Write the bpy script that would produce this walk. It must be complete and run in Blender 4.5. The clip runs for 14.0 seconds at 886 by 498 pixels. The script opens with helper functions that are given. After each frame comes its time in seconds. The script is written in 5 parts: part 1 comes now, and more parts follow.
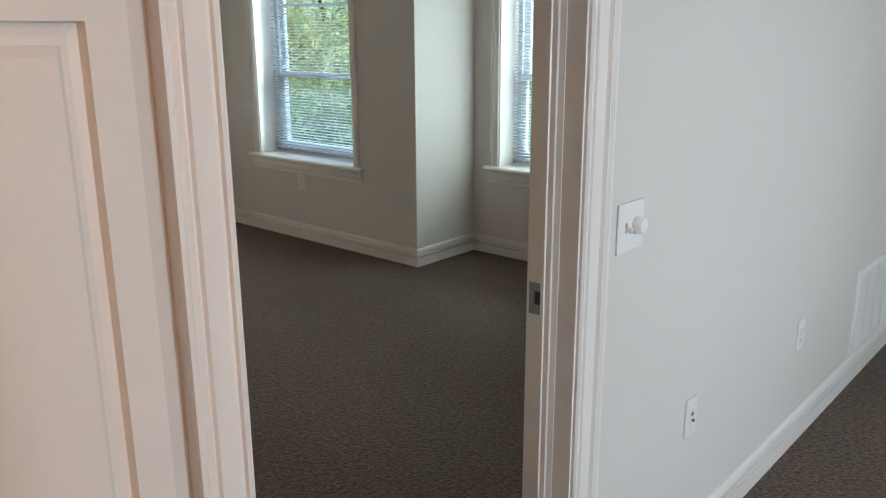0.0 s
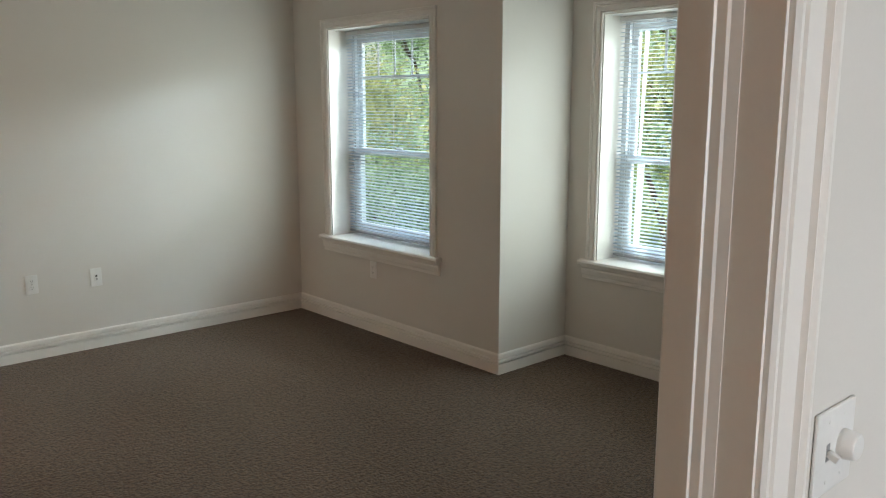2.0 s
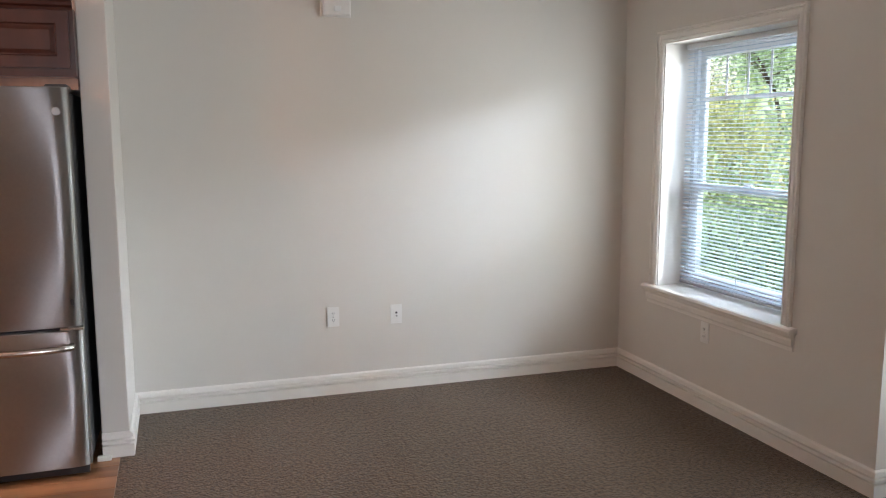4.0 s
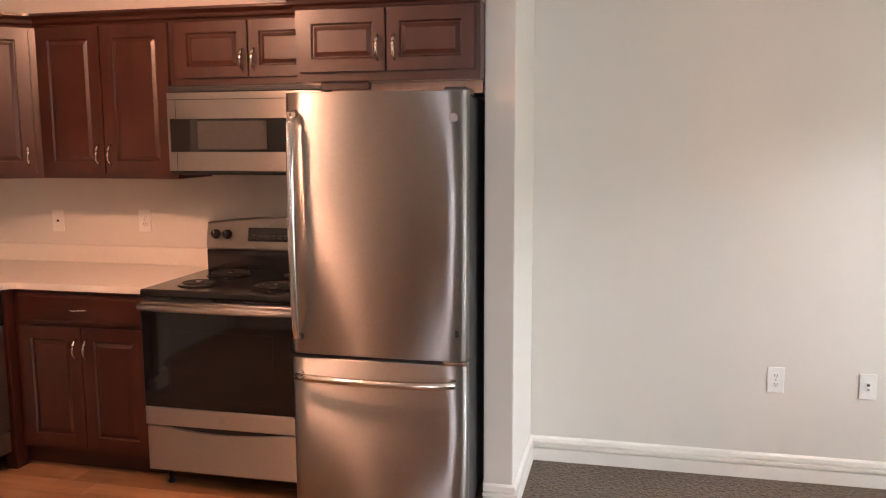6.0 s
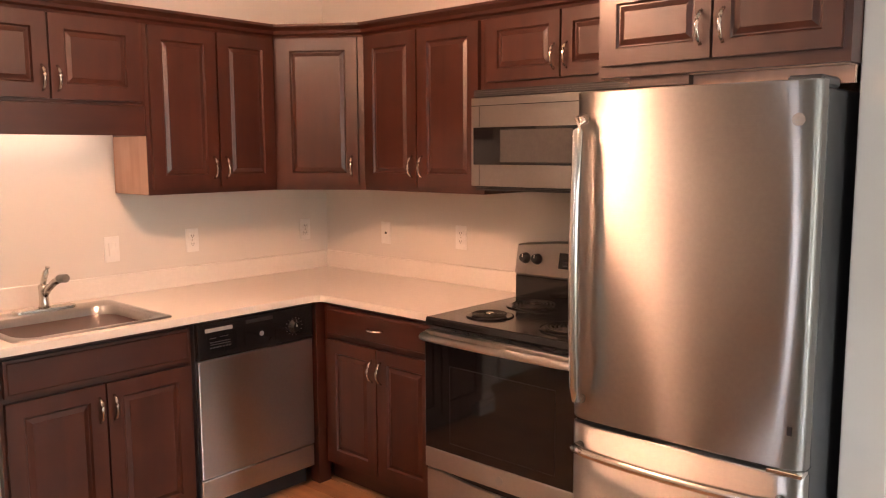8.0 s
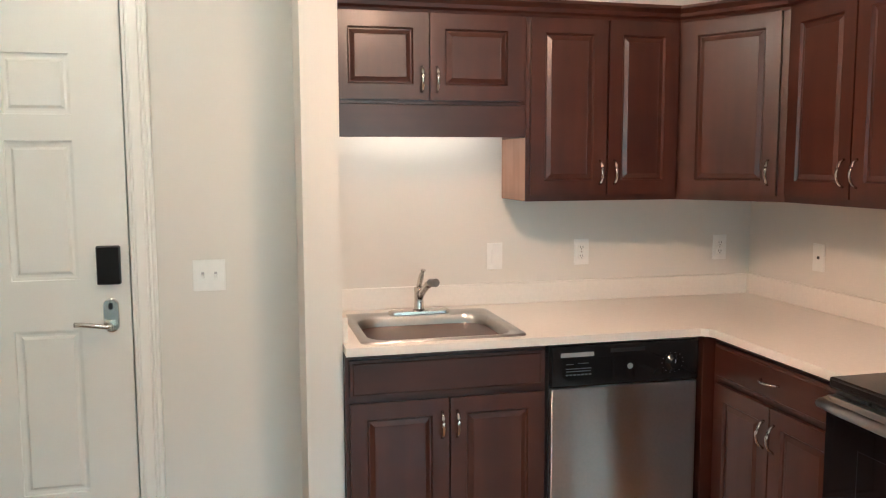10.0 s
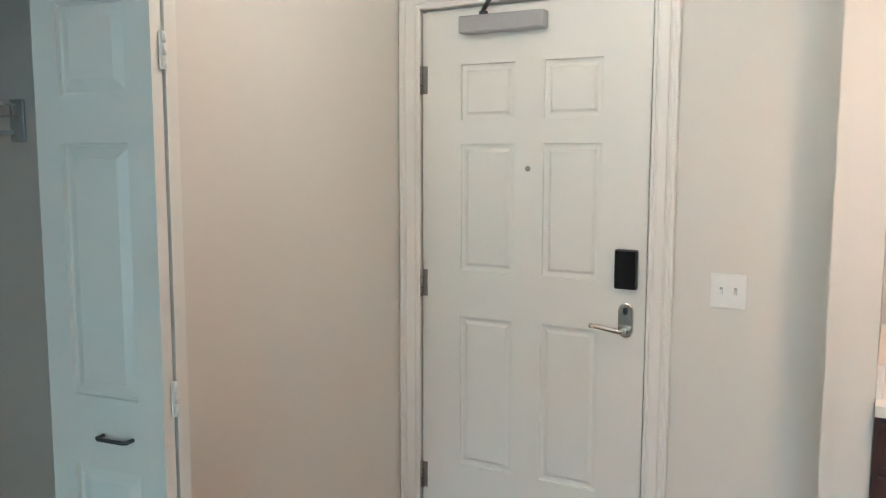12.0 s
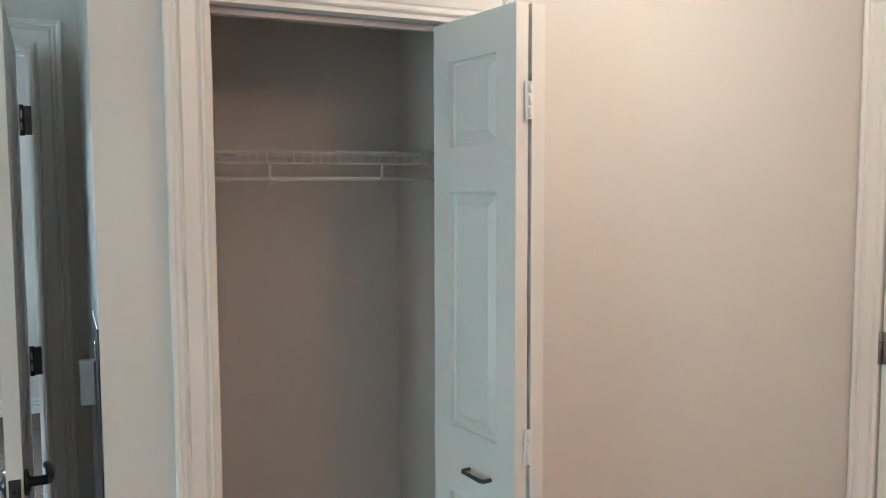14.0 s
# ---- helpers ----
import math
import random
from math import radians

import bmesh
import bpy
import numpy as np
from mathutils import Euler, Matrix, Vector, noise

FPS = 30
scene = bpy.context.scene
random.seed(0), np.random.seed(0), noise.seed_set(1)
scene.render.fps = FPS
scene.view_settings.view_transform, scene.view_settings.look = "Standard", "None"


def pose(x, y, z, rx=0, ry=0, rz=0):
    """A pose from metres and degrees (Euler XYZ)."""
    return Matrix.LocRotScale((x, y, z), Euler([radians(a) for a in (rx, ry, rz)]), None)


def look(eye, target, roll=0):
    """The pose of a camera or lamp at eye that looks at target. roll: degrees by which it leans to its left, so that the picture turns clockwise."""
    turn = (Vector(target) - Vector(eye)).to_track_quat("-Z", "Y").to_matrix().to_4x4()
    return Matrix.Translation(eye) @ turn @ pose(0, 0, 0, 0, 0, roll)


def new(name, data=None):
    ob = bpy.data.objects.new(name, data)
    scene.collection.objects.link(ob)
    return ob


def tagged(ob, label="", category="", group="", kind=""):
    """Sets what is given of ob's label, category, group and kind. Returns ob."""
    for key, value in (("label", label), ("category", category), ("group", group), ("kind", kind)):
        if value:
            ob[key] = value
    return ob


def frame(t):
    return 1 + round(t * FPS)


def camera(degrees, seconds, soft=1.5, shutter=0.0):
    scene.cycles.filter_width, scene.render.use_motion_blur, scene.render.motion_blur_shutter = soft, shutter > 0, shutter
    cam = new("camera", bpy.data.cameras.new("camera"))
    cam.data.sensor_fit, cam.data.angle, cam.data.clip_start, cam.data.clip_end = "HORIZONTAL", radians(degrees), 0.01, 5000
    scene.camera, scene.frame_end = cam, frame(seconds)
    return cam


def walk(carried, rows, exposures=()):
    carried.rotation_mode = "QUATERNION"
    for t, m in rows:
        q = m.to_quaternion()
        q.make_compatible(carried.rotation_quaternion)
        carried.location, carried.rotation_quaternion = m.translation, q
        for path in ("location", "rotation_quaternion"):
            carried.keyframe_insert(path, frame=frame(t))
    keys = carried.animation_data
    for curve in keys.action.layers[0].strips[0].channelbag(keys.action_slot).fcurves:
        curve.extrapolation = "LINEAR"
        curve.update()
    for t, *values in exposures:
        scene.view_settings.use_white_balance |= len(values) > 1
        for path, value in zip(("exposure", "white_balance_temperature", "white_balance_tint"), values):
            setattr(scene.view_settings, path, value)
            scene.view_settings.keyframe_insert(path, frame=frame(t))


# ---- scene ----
EXPOSURES = [(0.0, 0.56, 6050, 10), (2.2, 0.60, 6550, 13), (4.3, 1.13, 6400, 24), (5.5, 1.32, 6750, 26), (7.2, 1.73, 7500, 33), (9.3, 1.78, 5450, -1), (10.5, 1.55, 5000, -5), (11.5, 1.38, 4850, -5), (12.5, 1.85, 4850, -3), (14.0, 1.80, 5050, 1)]
cam = camera(57.3, 14.0, soft=1.15)
PATH = [
    (0, (1.965, -2.063, 1.552), (3.415, -0.788, 1.03), -0.3),
    (0.5, (2.072, -2.015, 1.561), (3.539, -0.735, 1.102), -0.1),
    (1, (2.204, -1.881, 1.571), (3.651, -0.563, 1.157), -0.1),
    (1.5, (2.374, -1.736, 1.571), (3.769, -0.355, 1.191), -0.1),
    (2, (2.538, -1.6, 1.567), (3.856, -0.138, 1.211), -0.0),
    (2.2, (2.621, -1.54, 1.559), (3.897, -0.039, 1.215), -0.1),
    (4.3, (3.086, -0.848, 1.538), (3.565, 1.075, 1.262), -0.1),
    (4.5, (3.098, -0.757, 1.545), (3.481, 1.187, 1.272), -0.1),
    (5, (3.156, -0.559, 1.551), (3.271, 1.42, 1.282), -0.1),
    (5.5, (3.204, -0.35, 1.548), (3.042, 1.625, 1.283), -0.1),
    (6, (3.247, -0.145, 1.549), (2.799, 1.786, 1.286), -0.2),
    (6.5, (3.279, 0.08, 1.562), (2.56, 1.929, 1.31), -0.2),
    (7, (3.323, 0.306, 1.56), (2.365, 2.045, 1.312), -0.3),
    (7.2, (3.34, 0.382, 1.563), (2.301, 2.073, 1.316), -0.3),
    (9.3, (3.221, 1.106, 1.536), (1.467, 2.04, 1.313), -0.2),
    (9.5, (3.198, 1.173, 1.531), (1.384, 1.986, 1.311), -0.2),
    (10, (3.129, 1.33, 1.531), (1.197, 1.802, 1.32), -0.2),
    (10.5, (3.072, 1.435, 1.556), (1.088, 1.553, 1.332), -0.1),
    (11, (3.042, 1.564, 1.546), (1.072, 1.292, 1.333), 0.1),
    (11.5, (2.959, 1.617, 1.558), (1.075, 0.984, 1.334), 0.0),
    (12, (2.819, 1.667, 1.555), (1.083, 0.699, 1.335), 0.1),
    (12.5, (2.722, 1.735, 1.552), (1.182, 0.477, 1.334), 0.0),
    (13, (2.645, 1.812, 1.553), (1.332, 0.32, 1.335), 0.1),
    (13.5, (2.554, 1.822, 1.582), (1.475, 0.151, 1.382), -0.0),
    (14, (2.473, 1.809, 1.606), (1.627, 0.004, 1.449), -0.2),
]
walk(cam, [(t, look(eye, target, roll)) for t, eye, target, roll in PATH], EXPOSURES)

# ---- world and lights ----
world = bpy.data.worlds.new("sky")
scene.world = world
world.use_nodes = True
wn, wl = world.node_tree.nodes, world.node_tree.links
sky = wn.new("ShaderNodeTexSky")
sky.sky_type = "NISHITA"
sky.sun_disc = False
sky.sun_elevation, sky.sun_rotation = radians(42), radians(285)
sky.air_density, sky.dust_density = 1.3, 2.0
wl.new(sky.outputs["Color"], wn["Background"].inputs["Color"])
wn["Background"].inputs["Strength"].default_value = 0.15

sun_data = bpy.data.lights.new("sun", "SUN")
sun_data.energy, sun_data.angle, sun_data.color = 5.0, radians(3), (1.0, 0.94, 0.84)
sun = new("sun", sun_data)
sun.matrix_world = look((-30, 8, 28), (0, 0, 0))


def lamp(name, where, target, power, sx, sy, colour, spread=180):
    d = bpy.data.lights.new(name, "AREA")
    d.shape, d.size, d.size_y, d.energy, d.color, d.spread = "RECTANGLE", sx, sy, power, colour, radians(spread)
    ob = new(name, d)
    ob.matrix_world = look(where, target)
    return ob


def bulb(name, where, power, radius, colour):
    d = bpy.data.lights.new(name, "POINT")
    d.energy, d.shadow_soft_size, d.color = power, radius, colour
    ob = new(name, d)
    ob.location = where
    return ob


DAY = (0.74, 0.90, 1.0)
WOODS = (0.85, 0.96, 0.90)
WARM = (1.0, 0.53, 0.31)
# sky light falling in from above the tree line, cut off by the window heads
lamp("sky_light", (8.0, 2.50, 2.66), (5.83, 2.70, 1.55), 64, 1.8, 0.60, DAY)
lamp("sky_light", (8.7, 0.80, 2.66), (6.43, 0.80, 1.55), 74, 2.4, 0.50, DAY)
# light from the sunlit woods through the window openings
lamp("window_light", (5.832, 2.70, 1.34), (3.87, 3.00, 1.45), 7, 1.02, 1.36, WOODS, 160)
lamp("window_light", (6.431, 0.80, 1.34), (3.60, 2.40, 1.40), 8, 1.02, 1.36, WOODS, 160)
lamp("window_light", (3.43, -4.52, 1.45), (4.60, -2.2, 1.10), 33, 1.1, 1.34, (0.88, 0.95, 1.0), 140)
disc = lamp("kitchen_lamp", (1.36, 1.95, 2.30), (0.90, 3.20, 0.85), 7.6, 0.24, 0.24, WARM, 180)
disc.data.shape = "DISK"
bulb("kitchen_bulb", (1.36, 1.95, 2.36), 6.0, 0.11, WARM)
bulb("entry_bulb", (1.00, 0.74, 2.36), 5.2, 0.07, (1.0, 0.74, 0.53))
bulb("hall_bulb", (1.55, -3.10, 2.20), 17, 0.06, (1.0, 0.50, 0.25))
lamp("undercabinet_light", (-0.17, 2.02, 1.722), (-0.20, 2.02, 0.9), 0.55, 0.60, 0.05, (1.0, 0.70, 0.52))


# ---- materials ----
def shader(name, colour, rough=0.5, metal=0.0, var=0.06, scale=6.0, bump=0.0, bump_scale=80.0, spec=0.5, coat=0.0, stretch=(1, 1, 1)):
    """Plain surface: base colour varied at two scales, fine relief."""
    m = bpy.data.materials.new(name)
    m.use_nodes = True
    n, l = m.node_tree.nodes, m.node_tree.links
    b = n["Principled BSDF"]
    b.inputs["Roughness"].default_value, b.inputs["Metallic"].default_value = rough, metal
    b.inputs["Specular IOR Level"].default_value, b.inputs["Coat Weight"].default_value = spec, coat
    tc, mp = n.new("ShaderNodeTexCoord"), n.new("ShaderNodeMapping")
    mp.inputs["Scale"].default_value = stretch
    l.new(tc.outputs["Object"], mp.inputs["Vector"])
    big, fine = n.new("ShaderNodeTexNoise"), n.new("ShaderNodeTexNoise")
    big.inputs["Scale"].default_value, fine.inputs["Scale"].default_value = scale, bump_scale
    big.inputs["Detail"].default_value, fine.inputs["Detail"].default_value = 5, 3
    for k in (big, fine):
        l.new(mp.outputs["Vector"], k.inputs["Vector"])
    add = n.new("ShaderNodeMath")
    add.operation = "ADD"
    l.new(big.outputs["Fac"], add.inputs[0])
    l.new(fine.outputs["Fac"], add.inputs[1])
    ramp = n.new("ShaderNodeValToRGB")
    ramp.color_ramp.elements[0].position, ramp.color_ramp.elements[1].position = 0.35, 0.65
    half = n.new("ShaderNodeMath")
    half.operation = "MULTIPLY"
    half.inputs[1].default_value = 0.5
    l.new(add.outputs[0], half.inputs[0])
    l.new(half.outputs[0], ramp.inputs["Fac"])
    ramp.color_ramp.elements[0].color = (*[c * (1 - var) for c in colour], 1)
    ramp.color_ramp.elements[1].color = (*[min(1, c * (1 + var)) for c in colour], 1)
    l.new(ramp.outputs["Color"], b.inputs["Base Color"])
    if bump:
        bp = n.new("ShaderNodeBump")
        bp.inputs["Strength"].default_value, bp.inputs["Distance"].default_value = bump, 0.002
        l.new(fine.outputs["Fac"], bp.inputs["Height"])
        l.new(bp.outputs["Normal"], b.inputs["Normal"])
    return m


def carpet_shader():
    m = bpy.data.materials.new("carpet")
    m.use_nodes = True
    n, l = m.node_tree.nodes, m.node_tree.links
    b = n["Principled BSDF"]
    b.inputs["Roughness"].default_value, b.inputs["Specular IOR Level"].default_value = 0.95, 0.1
    b.inputs["Sheen Weight"].default_value = 0.15
    tc = n.new("ShaderNodeTexCoord")
    tuft, fleck, wear = n.new("ShaderNodeTexVoronoi"), n.new("ShaderNodeTexNoise"), n.new("ShaderNodeTexNoise")
    tuft.inputs["Scale"].default_value, fleck.inputs["Scale"].default_value, wear.inputs["Scale"].default_value = 95, 55, 1.3
    fleck.inputs["Detail"].default_value = 6
    fleck.inputs["Roughness"].default_value = 0.7
    for k in (tuft, fleck, wear):
        l.new(tc.outputs["Object"], k.inputs["Vector"])
    ramp = n.new("ShaderNodeValToRGB")
    e = ramp.color_ramp.elements
    e[0].position, e[0].color = 0.38, (0.062, 0.042, 0.028, 1)
    e[1].position, e[1].color = 0.62, (0.182, 0.124, 0.083, 1)
    l.new(fleck.outputs["Fac"], ramp.inputs["Fac"])
    mix = n.new("ShaderNodeMix")
    mix.data_type, mix.blend_type = "RGBA", "MULTIPLY"
    mix.inputs["Factor"].default_value = 0.5
    wr = n.new("ShaderNodeValToRGB")
    wr.color_ramp.elements[0].position, wr.color_ramp.elements[1].position = 0.3, 0.7
    wr.color_ramp.elements[0].color, wr.color_ramp.elements[1].color = (0.75, 0.75, 0.75, 1), (1, 1, 1, 1)
    l.new(wear.outputs["Fac"], wr.inputs["Fac"])
    l.new(ramp.outputs["Color"], mix.inputs["A"])
    l.new(wr.outputs["Color"], mix.inputs["B"])
    l.new(mix.outputs["Result"], b.inputs["Base Color"])
    bp = n.new("ShaderNodeBump")
    bp.inputs["Strength"].default_value, bp.inputs["Distance"].default_value = 1.0, 0.006
    both = n.new("ShaderNodeMath")
    l.new(tuft.outputs["Distance"], both.inputs[0])
    l.new(fleck.outputs["Fac"], both.inputs[1])
    l.new(both.outputs[0], bp.inputs["Height"])
    l.new(bp.outputs["Normal"], b.inputs["Normal"])
    return m


def wood_shader(name, dark, light, rough, scale=1.0, along="Z", coat=0.0, island=False):
    """Wood with grain stretched along one axis."""
    m = bpy.data.materials.new(name)
    m.use_nodes = True
    n, l = m.node_tree.nodes, m.node_tree.links
    b = n["Principled BSDF"]
    b.inputs["Roughness"].default_value, b.inputs["Coat Weight"].default_value = rough, coat
    b.inputs["Coat Roughness"].default_value = 0.2
    tc, mp = n.new("ShaderNodeTexCoord"), n.new("ShaderNodeMapping")
    s = {"X": (1.2, 14, 14), "Y": (14, 1.2, 14), "Z": (14, 14, 1.2)}[along]
    mp.inputs["Scale"].default_value = [v * scale for v in s]
    info = n.new("ShaderNodeObjectInfo")
    off = n.new("ShaderNodeVectorMath")
    l.new(tc.outputs["Object"], off.inputs[0])
    rnd = n.new("ShaderNodeMath")
    rnd.operation = "MULTIPLY"
    rnd.inputs[1].default_value = 17.0
    l.new(info.outputs["Random"], rnd.inputs[0])
    l.new(rnd.outputs[0], off.inputs[1])
    l.new(off.outputs["Vector"], mp.inputs["Vector"])
    g1, g2, blot = n.new("ShaderNodeTexNoise"), n.new("ShaderNodeTexNoise"), n.new("ShaderNodeTexNoise")
    g1.inputs["Scale"].default_value, g2.inputs["Scale"].default_value, blot.inputs["Scale"].default_value = 1.6, 7, 5
    for g in (g1, g2):
        g.inputs["Detail"].default_value = 8
        l.new(mp.outputs["Vector"], g.inputs["Vector"])
    blot.inputs["Detail"].default_value = 3
    l.new(off.outputs["Vector"], blot.inputs["Vector"])
    s1, s2 = n.new("ShaderNodeMath"), n.new("ShaderNodeMath")
    l.new(g1.outputs["Fac"], s1.inputs[0])
    l.new(blot.outputs["Fac"], s1.inputs[1])
    s2.operation = "MULTIPLY"
    s2.inputs[1].default_value = 0.5
    l.new(s1.outputs[0], s2.inputs[0])
    ramp = n.new("ShaderNodeValToRGB")
    e = ramp.color_ramp.elements
    e[0].position, e[0].color, e[1].position, e[1].color = 0.36, (*dark, 1), 0.64, (*light, 1)
    l.new(s2.outputs[0], ramp.inputs["Fac"])
    out = ramp.outputs["Color"]
    if island:
        hsv = n.new("ShaderNodeHueSaturation")
        l.new(out, hsv.inputs["Color"])
        mr = n.new("ShaderNodeMapRange")
        mr.inputs["To Min"].default_value, mr.inputs["To Max"].default_value = 0.75, 1.2
        l.new(info.outputs["Random"], mr.inputs["Value"])
        l.new(mr.outputs["Result"], hsv.inputs["Value"])
        out = hsv.outputs["Color"]
    l.new(out, b.inputs["Base Color"])
    bp = n.new("ShaderNodeBump")
    bp.inputs["Strength"].default_value, bp.inputs["Distance"].default_value = 0.12, 0.001
    l.new(g2.outputs["Fac"], bp.inputs["Height"])
    l.new(bp.outputs["Normal"], b.inputs["Normal"])
    return m


def steel_shader(name, colour, rough, along):
    """Brushed stainless steel; the brushing runs level, so highlights draw out upright."""
    m = shader(name, colour, rough, 1.0, 0.04, 2.0)
    n, l = m.node_tree.nodes, m.node_tree.links
    b = n["Principled BSDF"]
    tc, mp, g = n.new("ShaderNodeTexCoord"), n.new("ShaderNodeMapping"), n.new("ShaderNodeTexNoise")
    mp.inputs["Scale"].default_value = (3, 3, 900)
    g.inputs["Scale"].default_value, g.inputs["Detail"].default_value = 1.0, 3
    l.new(tc.outputs["Object"], mp.inputs["Vector"])
    l.new(mp.outputs["Vector"], g.inputs["Vector"])
    mr = n.new("ShaderNodeMapRange")
    mr.inputs["To Min"].default_value, mr.inputs["To Max"].default_value = rough - 0.03, rough + 0.05
    l.new(g.outputs["Fac"], mr.inputs["Value"])
    l.new(mr.outputs["Result"], b.inputs["Roughness"])
    lines, lm, bp = n.new("ShaderNodeTexNoise"), n.new("ShaderNodeMapping"), n.new("ShaderNodeBump")
    lm.inputs["Scale"].default_value = (1.5, 1.5, 320)
    lines.inputs["Scale"].default_value, lines.inputs["Detail"].default_value = 1.0, 2
    l.new(tc.outputs["Object"], lm.inputs["Vector"])
    l.new(lm.outputs["Vector"], lines.inputs["Vector"])
    bp.inputs["Strength"].default_value, bp.inputs["Distance"].default_value = 0.3, 0.0008
    l.new(lines.outputs["Fac"], bp.inputs["Height"])
    l.new(bp.outputs["Normal"], b.inputs["Normal"])
    b.inputs["Anisotropic"].default_value = 1.0
    b.inputs["Anisotropic Rotation"].default_value = 0.25 if along == "X" else 0.0
    tg = n.new("ShaderNodeTangent")
    tg.direction_type, tg.axis = "RADIAL", "Z"
    l.new(tg.outputs["Tangent"], b.inputs["Tangent"])
    return m


def glass_shader(name="window_glass"):
    m = bpy.data.materials.new(name)
    m.use_nodes = True
    b = m.node_tree.nodes["Principled BSDF"]
    b.inputs["Transmission Weight"].default_value, b.inputs["Roughness"].default_value = 1.0, 0.0
    b.inputs["IOR"].default_value, b.inputs["Base Color"].default_value = 1.02, (0.96, 0.99, 0.98, 1)
    return m


def leaf_shader(name, a, c):
    m = bpy.data.materials.new(name)
    m.use_nodes = True
    n, l = m.node_tree.nodes, m.node_tree.links
    b = n["Principled BSDF"]
    b.inputs["Roughness"].default_value = 0.55
    geo, ramp = n.new("ShaderNodeNewGeometry"), n.new("ShaderNodeValToRGB")
    ramp.color_ramp.elements[0].color, ramp.color_ramp.elements[1].color = (*a, 1), (*c, 1)
    l.new(geo.outputs["Random Per Island"], ramp.inputs["Fac"])
    l.new(ramp.outputs["Color"], b.inputs["Base Color"])
    tr, mix = n.new("ShaderNodeBsdfTranslucent"), n.new("ShaderNodeMixShader")
    l.new(ramp.outputs["Color"], tr.inputs["Color"])
    mix.inputs["Fac"].default_value = 0.45
    l.new(b.outputs["BSDF"], mix.inputs[1])
    l.new(tr.outputs["BSDF"], mix.inputs[2])
    l.new(mix.outputs["Shader"], n["Material Output"].inputs["Surface"])
    return m


def lit_shader(name, colour, strength):
    m = bpy.data.materials.new(name)
    m.use_nodes = True
    b = m.node_tree.nodes["Principled BSDF"]
    b.inputs["Base Color"].default_value = (0.9, 0.88, 0.85, 1)
    b.inputs["Emission Color"].default_value, b.inputs["Emission Strength"].default_value = (*colour, 1), strength
    return m


WALL = shader("wall_paint", (0.71, 0.68, 0.63), 0.7, 0, 0.012, 1.2, 0.06, 260, 0.3)
CEIL = shader("ceiling_paint", (0.82, 0.80, 0.77), 0.9, 0, 0.03, 3, 0.3, 120, 0.2)
TRIM = shader("trim_paint", (0.84, 0.81, 0.76), 0.35, 0, 0.010, 3, 0.0, 150)
DOORP = shader("door_paint", (0.78, 0.755, 0.70), 0.38, 0, 0.012, 3, 0.02, 200)
VINYL = shader("white_vinyl", (0.82, 0.83, 0.83), 0.35, 0, 0.02, 8)
PLATE = shader("white_plastic", (0.82, 0.81, 0.78), 0.3, 0, 0.02, 30)
CARPET = carpet_shader()
CHERRY = wood_shader("cherry_wood", (0.036, 0.0088, 0.0048), (0.066, 0.0184, 0.0102), 0.38, 0.7, "Z", 0.22)
CHERRYX = wood_shader("cherry_wood_level", (0.034, 0.0085, 0.0046), (0.062, 0.0175, 0.0098), 0.38, 0.7, "X", 0.22)
CABSIDE = wood_shader("cabinet_side", (0.30, 0.17, 0.12), (0.42, 0.26, 0.19), 0.5)
PLANK = wood_shader("floor_laminate", (0.22, 0.095, 0.040), (0.42, 0.21, 0.10), 0.38, 0.8, "X", 0.15, True)
COUNTER = shader("white_countertop", (0.78, 0.74, 0.69), 0.35, 0, 0.03, 60, 0, 200)
STEEL = steel_shader("brushed_steel", (0.5, 0.48, 0.46), 0.27, "Z")
STEELX = steel_shader("brushed_steel_level", (0.38, 0.37, 0.36), 0.39, "X")
STEELD = steel_shader("brushed_steel_smooth", (0.70, 0.69, 0.68), 0.34, "X")
STEELM = steel_shader("brushed_steel_pale", (0.50, 0.475, 0.45), 0.38, "X")
SATIN = shader("satin_steel", (0.44, 0.43, 0.415), 0.28, 1, 0.05, 30)
CHROME = shader("satin_nickel", (0.66, 0.63, 0.58), 0.22, 1, 0.03, 20)
DARKMETAL = shader("dark_nickel", (0.10, 0.105, 0.11), 0.30, 0.9, 0.1, 20)
HINGE = shader("hinge_steel", (0.32, 0.31, 0.30), 0.35, 1, 0.08, 30)
BLACK = shader("black_enamel", (0.012, 0.012, 0.013), 0.12, 0, 0.1, 10)
BLACKP = shader("black_plastic", (0.020, 0.020, 0.022), 0.35, 0, 0.1, 20)
BGLASS = shader("black_glass", (0.008, 0.008, 0.009), 0.05, 0, 0.05, 10)
FRSIDE = shader("fridge_side", (0.045, 0.045, 0.048), 0.4, 0.0, 0.05, 10)
GREY = shader("grey_paint", (0.42, 0.42, 0.42), 0.4, 0.3, 0.04, 10)
SCREEN = shader("microwave_screen", (0.062, 0.060, 0.058), 0.25, 0.0, 0.1, 30)
COIL = shader("burner_coil", (0.035, 0.033, 0.032), 0.45, 0.6, 0.2, 40)
GLASS = glass_shader()
WIRE = shader("white_wire", (0.78, 0.77, 0.75), 0.35, 0, 0.02, 10)
BARK = shader("bark", (0.10, 0.075, 0.055), 0.9, 0, 0.4, 8, 0.8, 25)
LEAF = leaf_shader("leaf_green", (0.20, 0.32, 0.16), (0.44, 0.58, 0.36))
LEAFY = leaf_shader("leaf_yellow_green", (0.34, 0.40, 0.14), (0.60, 0.62, 0.32))
SLAT = leaf_shader("translucent_vinyl", (0.56, 0.63, 0.70), (0.60, 0.67, 0.73))
